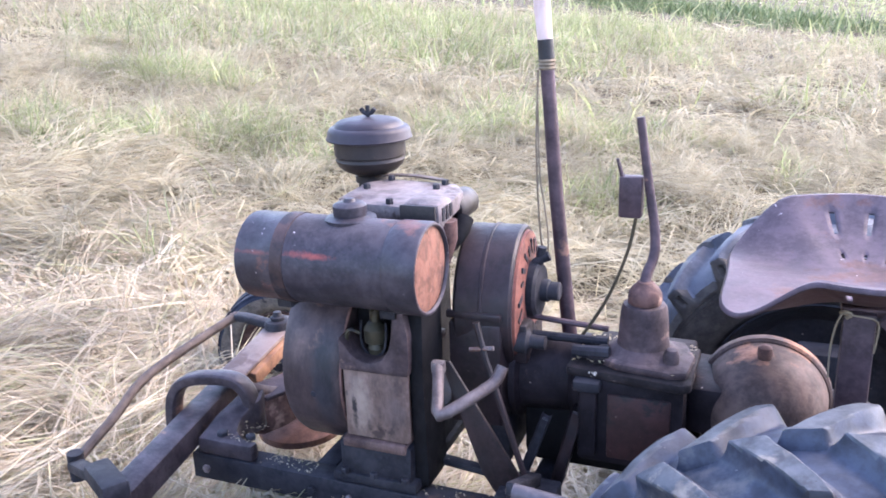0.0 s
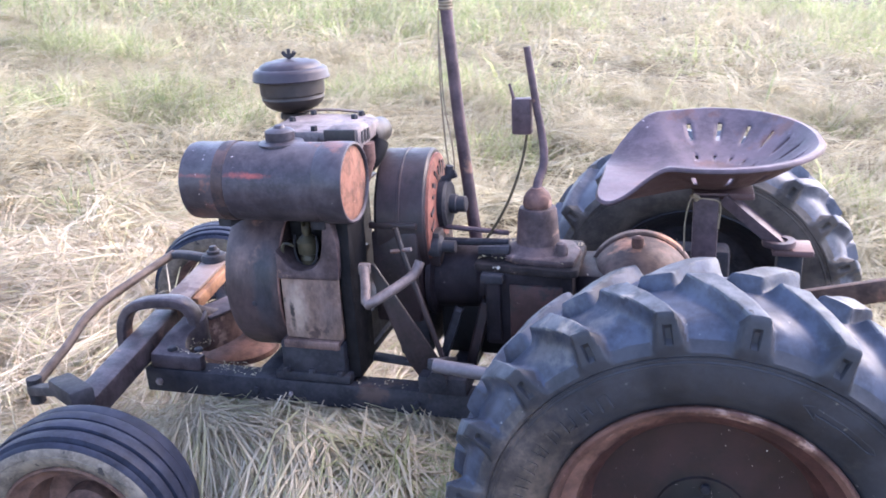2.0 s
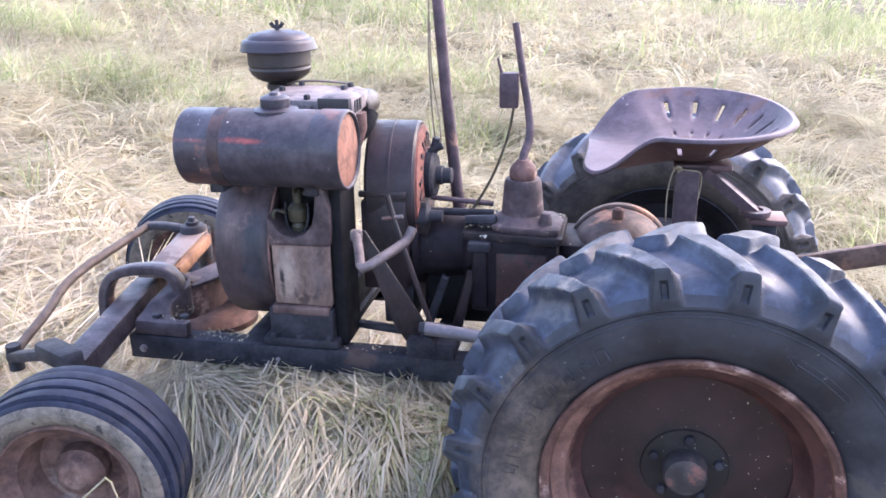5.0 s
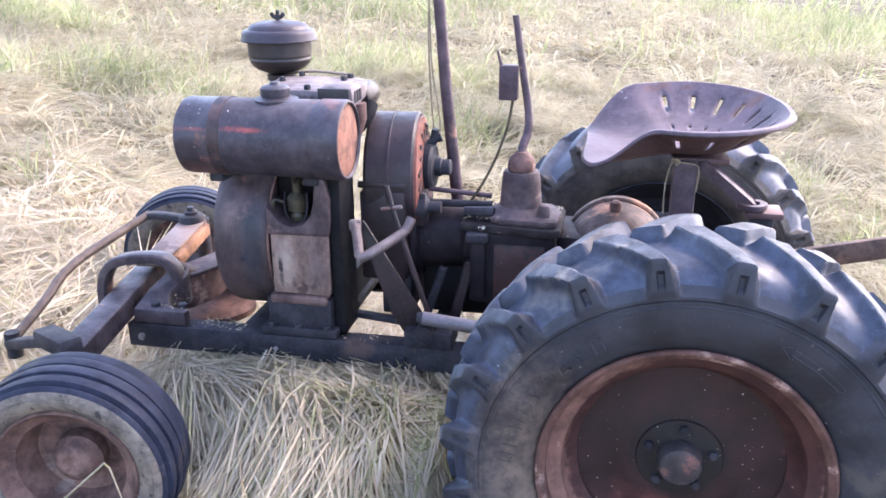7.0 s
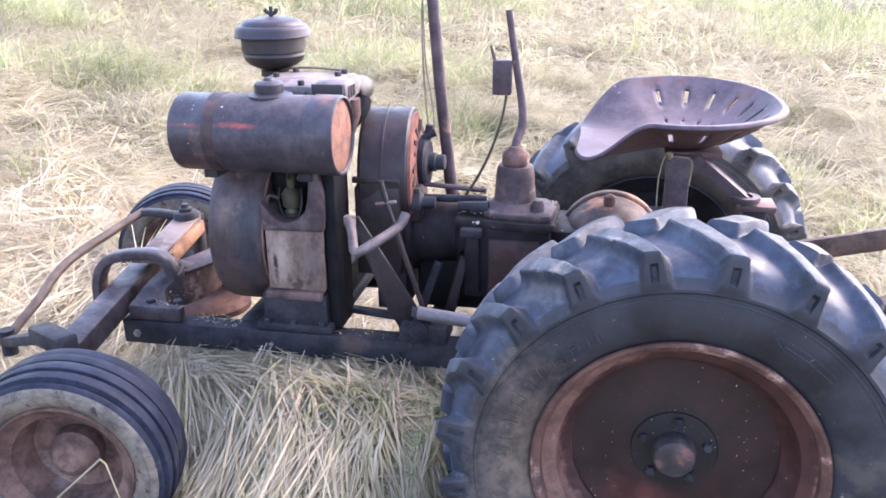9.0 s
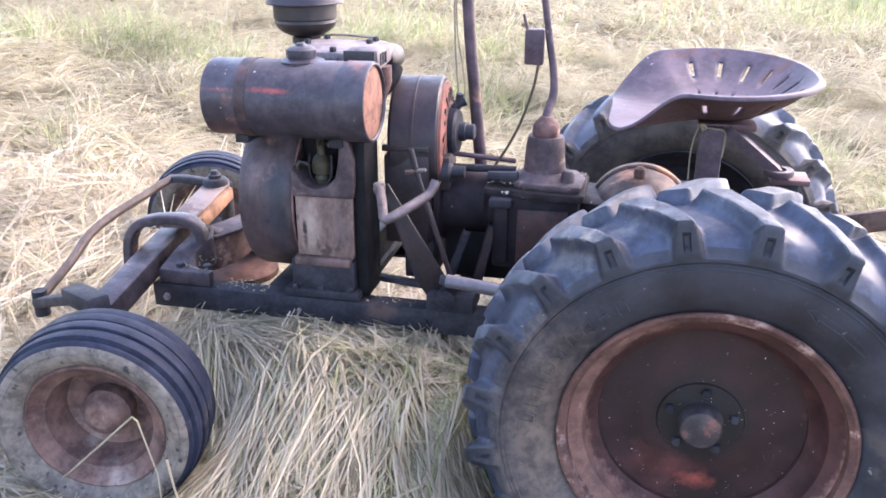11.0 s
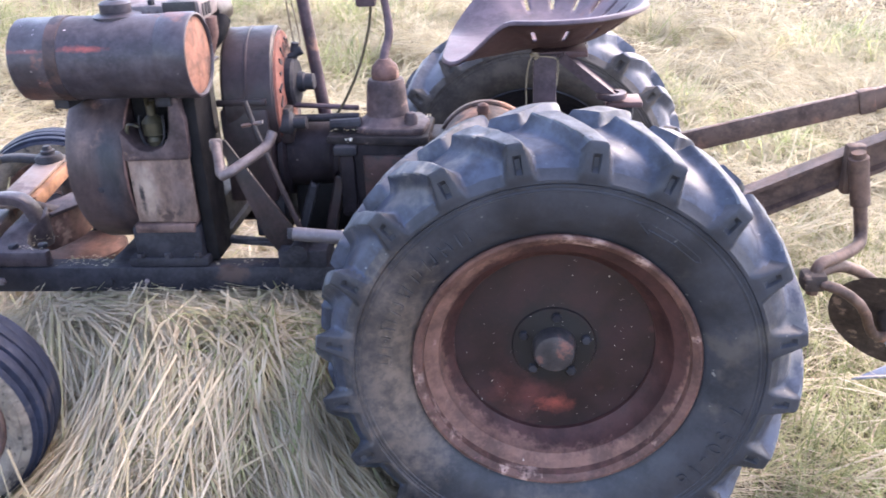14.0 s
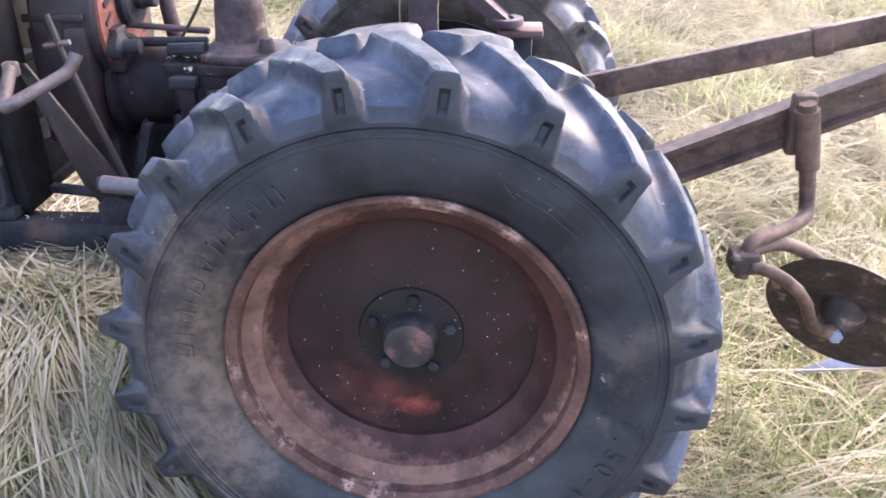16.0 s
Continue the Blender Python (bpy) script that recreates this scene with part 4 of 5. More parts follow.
part("tower_ball", lathe([(0.024, 0.736), (0.0268, 0.74), (0.0275, 0.748), (0.0262, 0.757), (0.022, 0.765), (0.0155, 0.771), (0.0125, 0.775), (0, 0.777)], (-0.312, 0.5, 0), "z", 28), RUST, tractor)
part("tower_lug", lathe([(0.013, 0.645), (0.013, 0.668), (0.009, 0.677), (0, 0.679)], (-0.262, 0.465, 0), "z", 18), TOWER, tractor)
lever = part("gear_lever", tube([(-0.313, 0.50, 0.77), (-0.312, 0.51, 0.785), (-0.303, 0.53, 0.81), (-0.305, 0.54, 0.85), (-0.32, 0.546, 0.93), (-0.336, 0.55, 1.032)], [0.009, 0.009, 0.0085, 0.008, 0.0075, 0.007], seg=12, smooth=1), LEVER, tractor, "long bent gear lever")
part("lever_box", box(-0.366, -0.328, 0.536, 0.56, 0.868, 0.937, 0.004), LEVER, tractor, "small rusty box on the lever")
part("box_peg", tube([(-0.36, 0.545, 0.93), (-0.37, 0.545, 0.965)], [0.004, 0.0025], seg=8), LEVER, tractor)
part("control_wire", tube([(-0.338, 0.545, 0.868), (-0.345, 0.54, 0.82), (-0.368, 0.53, 0.75), (-0.393, 0.52, 0.70), (-0.416, 0.51, 0.665)], 0.0028, seg=8, smooth=2), CORD, tractor, "thin control cable")
part("gearbox_tail", prism([(0.47, 0.53), (0.62, 0.53), (0.62, 0.612), (0.47, 0.612)], "x", -0.24, -0.14, 0.01), GEARBOX, tractor)
dome = lathe([(0.02, -0.135), (0.045, -0.13), (0.075, -0.11), (0.092, -0.07), (0.0985, -0.025), (0.1, 0.0), (0.02, 0.0)], (-0.12, YC + 0.045, 0.562), "y", 56)
part("axle_housing", dome, DOME, tractor, "rust-bloomed domed axle housing")
part("dome_nub", lathe([(0.011, 0.644), (0.011, 0.66), (0.0125, 0.663), (0.011, 0.674), (0.005, 0.678), (0, 0.678)], (-0.124, 0.523, 0), "z", 16), RUST, tractor)
part("axle_housing_rim", lathe([(0.09, -0.004), (0.102, -0.003), (0.106, 0.001), (0.106, 0.017), (0.09, 0.02)], (-0.12, YC + 0.045, 0.562), "y", 56, closed=True), DOME, tractor)
part("axle_case", lathe([(0.1, -0.13), (0.075, -0.17), (0.055, -0.24), (0.05, -0.33), (0.02, -0.34)], (-0.05, YC + 0.05, 0.45), "y", 32), BLACK_OIL, tractor)
part("axle_case", lathe([(0.1, 0.1), (0.075, 0.14), (0.055, 0.2), (0.05, 0.3), (0.02, 0.31)], (-0.05, YC + 0.05, 0.45), "y", 32), BLACK_OIL, tractor)
part("drop_box", prism([(-0.09, 0.33), (0.08, 0.33), (0.08, 0.52), (0.02, 0.56), (-0.09, 0.55)], "y", 0.42, 0.66, 0.012), BLACK_OIL, tractor)
for y in (0.26, 0.82):
    part("axle_drop", box(-0.07, 0.06, y - 0.035, y + 0.035, 0.32, 0.56, 0.012), BLACK_OIL, tractor)
part("brake_strut", bar((-0.44, 0.44, 0.42), (-0.405, 0.44, 0.56), 0.02, 0.024, 0.003, up=(0, 1, 0)), BROWN, tractor)
part("brake_strut", bar((-0.5, 0.42, 0.42), (-0.455, 0.42, 0.55), 0.016, 0.016, 0.003, up=(0, 1, 0)), BLACK_OIL, tractor)
part("gearbox_belly", box(-0.52, -0.22, 0.5, 0.64, 0.41, 0.53, 0.02), DEEP_BLACK, tractor)
part("under_bar", bar((-0.66, 0.42, 0.435), (-0.5, 0.42, 0.42), 0.02, 0.012, 0.002), BLACK_OIL, tractor)

# --- tall lever with the pale stick and the twine ---
part("lift_lever", tube([(-0.43, 0.60, 0.40), (-0.461, 0.60, 0.642), (-0.485, 0.60, 0.88), (-0.504, 0.602, 1.125)], [0.0135, 0.0135, 0.0125, 0.012], seg=16), LEVER, tractor, "tall brown lift lever pipe")
part("tape_wrap", tube([(-0.5035, 0.602, 1.118), (-0.506, 0.602, 1.15)], 0.0135, seg=16), TAPE, tractor)
part("lever_stick", tube([(-0.505, 0.602, 1.14), (-0.513, 0.603, 1.22), (-0.52, 0.604, 1.36)], [0.0125, 0.0145, 0.0135], seg=16), STICK, tractor, "pale wooden stick pushed into the pipe")
bm = bmesh.new()
for k in range(3):
    lathe([(0.0128, 1.1 + 0.006 * k), (0.0152, 1.103 + 0.006 * k), (0.0128, 1.106 + 0.006 * k)], (-0.503, 0.602, 0), "z", 16, bm)
part("twine_wrap", bm, TWINE, tractor)
part("twine", tube([(-0.516, 0.595, 1.1), (-0.519, 0.59, 1.0), (-0.517, 0.59, 0.9), (-0.51, 0.585, 0.81), (-0.502, 0.58, 0.775)], 0.0019, seg=6, smooth=1), TWINE, tractor, "hanging straw twine")
part("twine", tube([(-0.517, 0.594, 1.05), (-0.513, 0.588, 0.92), (-0.502, 0.582, 0.87), (-0.493, 0.575, 0.82), (-0.492, 0.57, 0.785)], 0.0016, seg=6, smooth=2), TWINE, tractor)

# --- seat ---
def seat_pan():
    bm = bmesh.new()
    cx, cy, N, K = -0.002, 0.485, 140, 16
    grid = []
    for j in range(K + 3):
        q = min(1.0, j / K)
        row = []
        for i in range(N):
            a = i * math.tau / N
            c, s = math.cos(a), math.sin(a)
            front = max(0.0, -c)
            reach = 0.182 * (1 - front) + 0.205 * front
            rx, ry = reach - 0.009, 0.213
            rad = 1 / math.sqrt((c / rx) ** 2 + (s / ry) ** 2)
            lobe = math.exp(-((abs(math.degrees(math.atan2(s, c))) - 143) / 16) ** 2)
            ang = abs(math.degrees(math.atan2(s, c)))
            rad *= 1 + 0.085 * lobe - 0.10 * front ** 8 + (0.11 * math.exp(-((ang - 122) / 20) ** 2) if s > 0 else 0)
            rim = 0.876 + 0.013 * max(0.0, s) * (1 - front)
            drop = min(1.0, max(0.0, (front - (0.42 if s > 0 else 0.27)) / 0.5))
            drop = drop * drop * (3 - 2 * drop)
            rim = rim * (1 - drop) + (0.807 - 0.008 * lobe) * drop
            floor_z = 0.802
            z = floor_z + (rim - floor_z) * q ** 2.3
            if j > K:
                rad += (0.008, 0.012)[j - K - 1]
                z -= (0.0005, 0.006)[j - K - 1]
            row.append(bm.verts.new((cx + rad * q * c, cy + rad * q * s, z)) if j else None)
        grid.append(row)
    mid = bm.verts.new((cx, cy, 0.802))
    slots = {round((d % 360) / (360 / N)) % N for d in (100, 82, 64, 46, 28, 10, -10, -28, -46, -64, -82, -100)}
    for i in range(N):
        k = (i + 1) % N
        bm.faces.new((mid, grid[1][i], grid[1][k]))
        for j in range(1, K + 2):
            hole = i in slots and j in (11, 12, 13)
            dot = i in slots and j == 7
            if hole or dot:
                continue
            bm.faces.new((grid[j][i], grid[j][k], grid[j + 1][k], grid[j + 1][i]))
    return bm


pan = seat_pan()
seat = part("seat", pan, [SEAT, SEAT_UNDER], tractor, "worn violet-grey pressed steel pan seat with slots")
md = seat.modifiers.new("thickness", "SOLIDIFY")
md.thickness, md.offset, md.material_offset = 0.005, -1, 1
part("seat_plate", box(-0.03, 0.07, 0.4, 0.52, 0.788, 0.8, 0.003), SEAT_UNDER, tractor)
part("seat_post", box(-0.028, 0.014, 0.385, 0.402, 0.60, 0.796, 0.003), LEVER, tractor, "flat brown seat post")
part("seat_brace", bar((0.025, 0.40, 0.792), (0.115, 0.375, 0.722), 0.03, 0.012, 0.003), LEVER, tractor)
part("brace_eye", lathe([(0.014, -0.005), (0.026, -0.005), (0.027, 0.0), (0.026, 0.005), (0.014, 0.005)], (0.11, 0.37, 0.727), "z", 28, closed=True), LEVER, tractor)
part("brace_foot", box(0.1, 0.165, 0.36, 0.42, 0.705, 0.716, 0.003), SEAT_UNDER, tractor)
part("brace_post", box(0.11, 0.15, 0.37, 0.41, 0.55, 0.706, 0.004), BLACK_OIL, tractor)
bm = tube([(-0.03, 0.382, 0.797), (-0.036, 0.378, 0.785), (-0.041, 0.38, 0.75), (-0.04, 0.38, 0.70)], 0.0014, seg=6, smooth=1)
tube([(-0.03, 0.38, 0.797), (-0.01, 0.38, 0.796), (0.014, 0.38, 0.793), (0.017, 0.382, 0.778), (0.014, 0.383, 0.743)], 0.0014, bm, seg=6, smooth=1)
tube([(-0.032, 0.38, 0.799), (-0.026, 0.374, 0.803), (-0.018, 0.377, 0.798), (-0.025, 0.38, 0.792)], 0.003, bm, seg=6, smooth=1)
part("seat_string", bm, TWINE, tractor, "straw twine tied round the post")

# ---------------- plough ----------------
plough = root("plough", T, "rusty single-furrow plough hung behind the tractor", "plough")


def i_beam(points, h, w, web):
    """A rolled beam along points in an x-z plane."""
    bm = bmesh.new()
    sec = [(-w, -h), (w, -h), (w, -h * 0.72), (web, -h * 0.58), (web, h * 0.58), (w, h * 0.72), (w, h), (-w, h), (-w, h * 0.72), (-web, h * 0.58), (-web, -h * 0.58), (-w, -h * 0.72)]
    pts = [Vector(p) for p in points]
    for _ in range(2):
        q = [pts[0]]
        for a, b in zip(pts, pts[1:]):
            q += [a * 0.75 + b * 0.25, a * 0.25 + b * 0.75]
        pts = q + [pts[-1]]
    rings = []
    for i, p in enumerate(pts):
        d = (pts[min(i + 1, len(pts) - 1)] - pts[max(i - 1, 0)]).normalized()
        s = Vector((0, 1, 0))
        u = d.cross(s) * -1
        if u.z < 0 and abs(u.z) > 0.05 and d.x > 0:
            u = -u
        rings.append([bm.verts.new(p + s * a + u * b) for a, b in sec])
    n = len(sec)
    for a, b in zip(rings, rings[1:]):
        for k in range(n):
            bm.faces.new((a[k], a[(k + 1) % n], b[(k + 1) % n], b[k]))
    bm.faces.new(rings[0])
    bm.faces.new(rings[-1])
    return bm


part("beam", i_beam([(0.1, 0.41, 0.388), (0.39, 0.405, 0.508), (0.665, 0.402, 0.63), (0.80, 0.40, 0.682), (0.95, 0.40, 0.695), (1.08, 0.41, 0.64)], 0.029, 0.019, 0.006), PLOUGH, plough, "rusty rolled-steel plough beam")
part("top_bar", bar((0.13, 0.45, 0.583), (0.705, 0.45, 0.714), 0.014, 0.04, 0.002), PLOUGH, plough, "flat rusty top link bar")
part("bar_joint", bar((0.566, 0.4485, 0.6825), (0.594, 0.4485, 0.689), 0.02, 0.044, 0.002), PLOUGH, plough)
part("top_post", prism([(0.69, 0.66), (0.735, 0.675), (0.722, 0.745), (0.695, 0.74)], "y", 0.405, 0.46, 0.003), PLOUGH, plough)
part("hitch_post", box(0.06, 0.13, 0.4, 0.5, 0.36, 0.62, 0.006), BLACK_OIL, plough)
part("coulter_clamp", box(0.528, 0.562, 0.36, 0.385, 0.535, 0.628, 0.006), PLOUGH, plough)
part("stem_sleeve", tube([(0.544, 0.35, 0.61), (0.562, 0.356, 0.52)], 0.0175, seg=20), PLOUGH, plough, "rusty coulter sleeve")
part("coulter_stem", tube([(0.542, 0.349, 0.62), (0.566, 0.358, 0.50), (0.572, 0.356, 0.462), (0.565, 0.335, 0.445), (0.50, 0.275, 0.447), (0.465, 0.243, 0.455), (0.456, 0.236, 0.435), (0.455, 0.235, 0.40)], [0.0125, 0.0122, 0.0118, 0.0112, 0.0108, 0.0105, 0.0105, 0.0105], seg=16, smooth=2), PLOUGH, plough, "cranked round coulter stem")
part("swivel_block", box(0.434, 0.476, 0.216, 0.258, 0.408, 0.442, 0.01), COULTER, plough)
DISC = pose(0.643, 0.315, 0.294, 22.8, 0, -34)
part("coulter_disc", lathe([(0, 0.006), (0.04, 0.004), (0.1, 0.0005), (0.118, -0.001), (0.119, 0.0), (0.118, 0.001), (0.1, 0.0045), (0.04, 0.008), (0, 0.01)], (0, 0, 0), "y", 64), COULTER, plough, "dark crusted disc coulter", DISC)
part("disc_hub", lathe([(0, -0.035), (0.014, -0.035), (0.016, -0.03), (0.02, -0.02), (0.028, -0.012), (0.034, 0.0), (0.034, 0.012), (0.02, 0.03), (0, 0.03)], (0, 0, 0), "y", 28), COULTER, plough, "", DISC)
part("disc_fork", tube([(0.462, 0.222, 0.425), (0.50, 0.215, 0.415), (0.545, 0.225, 0.375), (0.57, 0.245, 0.318), (0.592, 0.265, 0.296), (0.618, 0.28, 0.285)], [0.0095, 0.0095, 0.0092, 0.009, 0.009, 0.011], seg=12, smooth=1), PLOUGH, plough, "forged coulter fork arm")
part("disc_fork", tube([(0.462, 0.25, 0.43), (0.52, 0.30, 0.425), (0.58, 0.34, 0.39), (0.645, 0.365, 0.33), (0.665, 0.35, 0.308)], [0.0105, 0.011, 0.011, 0.0105, 0.012], seg=12, smooth=1), PLOUGH, plough)
part("fork_bolt", bolt(0.62, 0.276, 0.282, "y", 0.011, 0.012), SHARE, plough)
part("frog", prism([(0.93, 0.64), (1.02, 0.66), (1.0, 0.3), (1.05, 0.0), (0.92, 0.0), (0.93, 0.3)], "y", 0.395, 0.425, 0.006), PLOUGH, plough)
share = bmesh.new()
ring = []
for i in range(9):
    u = i / 8
    row = []
    for j in range(7):
        v = j / 6
        x = 0.683 + 0.31 * u
        y = 0.541 + 0.04 * u + 0.06 * v * (0.04 + 0.96 * u)
        z = 0.026 + 0.085 * v * u
        row.append(share.verts.new((x, y, z)))
    ring.append(row)
for a, b in zip(ring, ring[1:]):
    for j in range(6):
        share.faces.new((a[j], a[j + 1], b[j + 1], b[j]))
ob = part("share", share, SHARE, plough, "scoured steel ploughshare")
md = ob.modifiers.new("thickness", "SOLIDIFY")
md.thickness = 0.008
mould = bmesh.new()
ring = []
for i in range(11):
    u = i / 10
    row = []
    for j in range(9):
        v = j / 8
        x = 0.98 + 0.3 * u + 0.05 * v
        y = 0.43 + 0.3 * u * u * (0.4 + 0.6 * v) + 0.05 * math.sin(v * 3.1) + 0.1 * u * v
        z = 0.03 + 0.26 * v * (0.75 + 0.25 * u)
        row.append(mould.verts.new((x, y, z)))
    ring.append(row)
for a, b in zip(ring, ring[1:]):
    for j in range(8):
        mould.faces.new((a[j], a[j + 1], b[j + 1], b[j]))
ob = part("mouldboard", mould, SHARE, plough, "scoured curved mouldboard")
md = ob.modifiers.new("thickness", "SOLIDIFY")
md.thickness = 0.007

# ---------------- field ----------------
def blade_material(name, tones, through=0.3, rough=0.6, spec=0.15):
    """Stalks of several tones, one for each stalk, that let some light through."""
    m = bpy.data.materials.new(name)
    m.use_nodes = True
    n, l = m.node_tree.nodes, m.node_tree.links
    b, out = n["Principled BSDF"], n["Material Output"]
    geo, ramp = n.new("ShaderNodeNewGeometry"), n.new("ShaderNodeValToRGB")
    el = ramp.color_ramp.elements
    while len(el) < len(tones):
        el.new(0.5)
    for i, c in enumerate(tones):
        el[i].position, el[i].color = i / (len(tones) - 1), (*c, 1)
    l.new(geo.outputs["Random Per Island"], ramp.inputs[0])
    co, patch, mixer = n.new("ShaderNodeTexCoord"), n.new("ShaderNodeTexNoise"), n.new("ShaderNodeMix")
    patch.inputs["Scale"].default_value, patch.inputs["Detail"].default_value = 1.3, 4
    l.new(co.outputs["Object"], patch.inputs["Vector"])
    mixer.data_type, mixer.blend_type = "RGBA", "MULTIPLY"
    mixer.inputs["Factor"].default_value = 1
    tone = n.new("ShaderNodeMapRange")
    tone.inputs["From Min"].default_value, tone.inputs["From Max"].default_value = 0.3, 0.7
    tone.inputs["To Min"].default_value, tone.inputs["To Max"].default_value = 0.66, 1.24
    tuft, tuft_tone, both = n.new("ShaderNodeTexNoise"), n.new("ShaderNodeMapRange"), n.new("ShaderNodeMath")
    tuft.inputs["Scale"].default_value, tuft.inputs["Detail"].default_value = 9.0, 3
    l.new(co.outputs["Object"], tuft.inputs["Vector"])
    tuft_tone.inputs["From Min"].default_value, tuft_tone.inputs["From Max"].default_value = 0.34, 0.66
    tuft_tone.inputs["To Min"].default_value, tuft_tone.inputs["To Max"].default_value = 0.76, 1.24
    l.new(tuft.outputs["Fac"], tuft_tone.inputs["Value"])
    both.operation = "MULTIPLY"
    l.new(tone.outputs["Result"], both.inputs[0])
    l.new(tuft_tone.outputs["Result"], both.inputs[1])
    l.new(patch.outputs["Fac"], tone.inputs["Value"])
    l.new(ramp.outputs[0], mixer.inputs["A"])
    l.new(both.outputs[0], mixer.inputs["B"])
    l.new(mixer.outputs["Result"], b.inputs["Base Color"])
    b.inputs["Roughness"].default_value = rough
    b.inputs["Specular IOR Level"].default_value = spec
    tr, mx = n.new("ShaderNodeBsdfTranslucent"), n.new("ShaderNodeMixShader")
    l.new(mixer.outputs["Result"], tr.inputs["Color"])
    mx.inputs[0].default_value = through
    l.new(b.outputs[0], mx.inputs[1])
    l.new(tr.outputs[0], mx.inputs[2])
    l.new(mx.outputs[0], out.inputs["Surface"])
    return m


STRAW = blade_material("dry_hay", [(0.23, 0.172, 0.106), (0.345, 0.274, 0.182), (0.385, 0.319, 0.22), (0.4, 0.338, 0.242), (0.425, 0.368, 0.276), (0.345, 0.292, 0.178), (0.28, 0.275, 0.138)], 0.3, 0.55, 0.3)
GREEN = blade_material("green_grass", [(0.142, 0.166, 0.068), (0.209, 0.233, 0.099), (0.304, 0.314, 0.149), (0.399, 0.380, 0.212), (0.237, 0.261, 0.117)], 0.35)
FAR_STRAW = blade_material("pale_far_hay", [(0.275, 0.23, 0.142), (0.35, 0.306, 0.2), (0.396, 0.353, 0.242), (0.42, 0.382, 0.275), (0.338, 0.304, 0.188)], 0.5)
FAR_GREEN = blade_material("pale_far_grass", [(0.16, 0.195, 0.085), (0.22, 0.255, 0.115), (0.3, 0.327, 0.16), (0.37, 0.38, 0.205), (0.24, 0.285, 0.125)], 0.5)
WEED = blade_material("dark_weeds", [(0.05, 0.08, 0.035), (0.09, 0.13, 0.055), (0.14, 0.18, 0.08), (0.2, 0.22, 0.11)], 0.3)
SOIL = surface("trodden_hay_ground", (0.0420, 0.0330, 0.0204), (0.1080, 0.0870, 0.0540), 6, 0.95, 0, 0.8, 55, (0.13, 0.15, 0.05), 1.1, 0.55, relief=0.03)

g = np.random.default_rng(7)


def waves(x, y, seed, size):
    """Smooth field of about -1 to 1."""
    r = np.random.default_rng(seed)
    out = 0
    for k in range(7):
        a, p, f = r.uniform(0, 6.28), r.uniform(0, 6.28), r.uniform(0.6, 2.2) / size
        out = out + np.sin((x * np.cos(a) + y * np.sin(a)) * f * 6.28 + p + 0.8 * np.sin((x * np.sin(a) - y * np.cos(a)) * f * 4 + p))
    return out / 4.0


def heap(x, y):
    """Hay heaped under the frame between the wheels, falling away to the walked side."""
    def step(v, a, b):
        q = np.clip((v - a) / (b - a), 0, 1)
        return q * q * (3 - 2 * q)
    return (0.222 + 0.11 * (x + 0.8)) * step(y, -0.24, 0.25) * step(y, 0.64, 0.37) * step(x, -1.22, -0.95) * step(x, 0.0, -0.38) * (1 - step(y, 0.35, 0.5) * step(x, -0.82, -1.0)) * np.where(y < 0.2, step(x, -0.9, -0.72) * step(x, -0.3, -0.42), 1)


def ground_z(x, y):
    return heap(x, y) + 0.012 + 0.014 * waves(x, y, 2, 1.6) + (0.045 * waves(x, y, 8, 1.25) + 0.035 * waves(x, y, 9, 0.6)) * np.clip((y - 1.4) / 1.6, 0, 1) + 0.02 * waves(x, y, 3, 7.0) * np.clip((np.abs(y) + np.abs(x)) / 6, 0, 1)


# patches of standing green: x, y, half widths, strength
LUSH = [(-3.05, 3.65, 0.42, 0.32, 0.9), (-3.2, 3.2, 0.4, 0.25, 0.7), (-2.35, 3.05, 0.3, 0.25, 0.7), (-4.0, 2.85, 0.6, 0.4, 0.9), (-4.5, 4.7, 0.9, 0.5, 0.9), (-1.75, 5.0, 0.6, 0.6, 0.9), (-2.1, 4.2, 0.35, 0.3, 0.7),
        (-2.75, 7.7, 1.1, 0.9, 1.0), (-4.4, 9.8, 1.8, 1.8, 1.1), (-6.4, 6.6, 1.4, 0.9, 0.9), (-7.2, 10.5, 2.2, 2.2, 0.9), (-2.6, 12.0, 1.6, 2.6, 0.9), (-0.1, 7.4, 0.35, 0.3, 0.7), (-0.05, 4.4, 0.22, 0.22, 0.7), (-0.9, 3.2, 0.3, 0.25, 0.75),
        (0.7, 7.8, 0.5, 0.6, 0.8), (2.2, 10.6, 1.1, 1.2, 0.9), (3.5, 14.5, 2.6, 2.2, 1.0), (2.4, 5.0, 0.5, 0.4, 0.8), (1.1, 2.6, 0.25, 0.3, 0.8), (0.78, 3.2, 0.2, 0.2, 0.7), (-2.2, 1.5, 0.2, 0.2, 0.6), (-1.8, 1.0, 0.12, 0.12, 0.5)]


def lush(x, y):
    return sum(s * np.exp(-((x - cx) / rx) ** 2 - ((y - cy) / ry) ** 2) for cx, cy, rx, ry, s in LUSH)


def headroom(x, y):
    """Height that loose hay keeps under, round the wheels and under the frame."""
    h = np.where((x > -1.25) & (x < 0.35) & (y > -0.1) & (y < 1.2), np.where(y < 0.2, 0.09, 0.1 - 0.32 * heap(x, y)), 0.6)
    h = np.where((np.abs(x) < 0.48) & (y < 0.25), 0.03, h)
    return np.where((x > -1.32) & (x < -0.68) & (y < 0.13), np.where(y < -0.12, 0.075, 0.05), h)


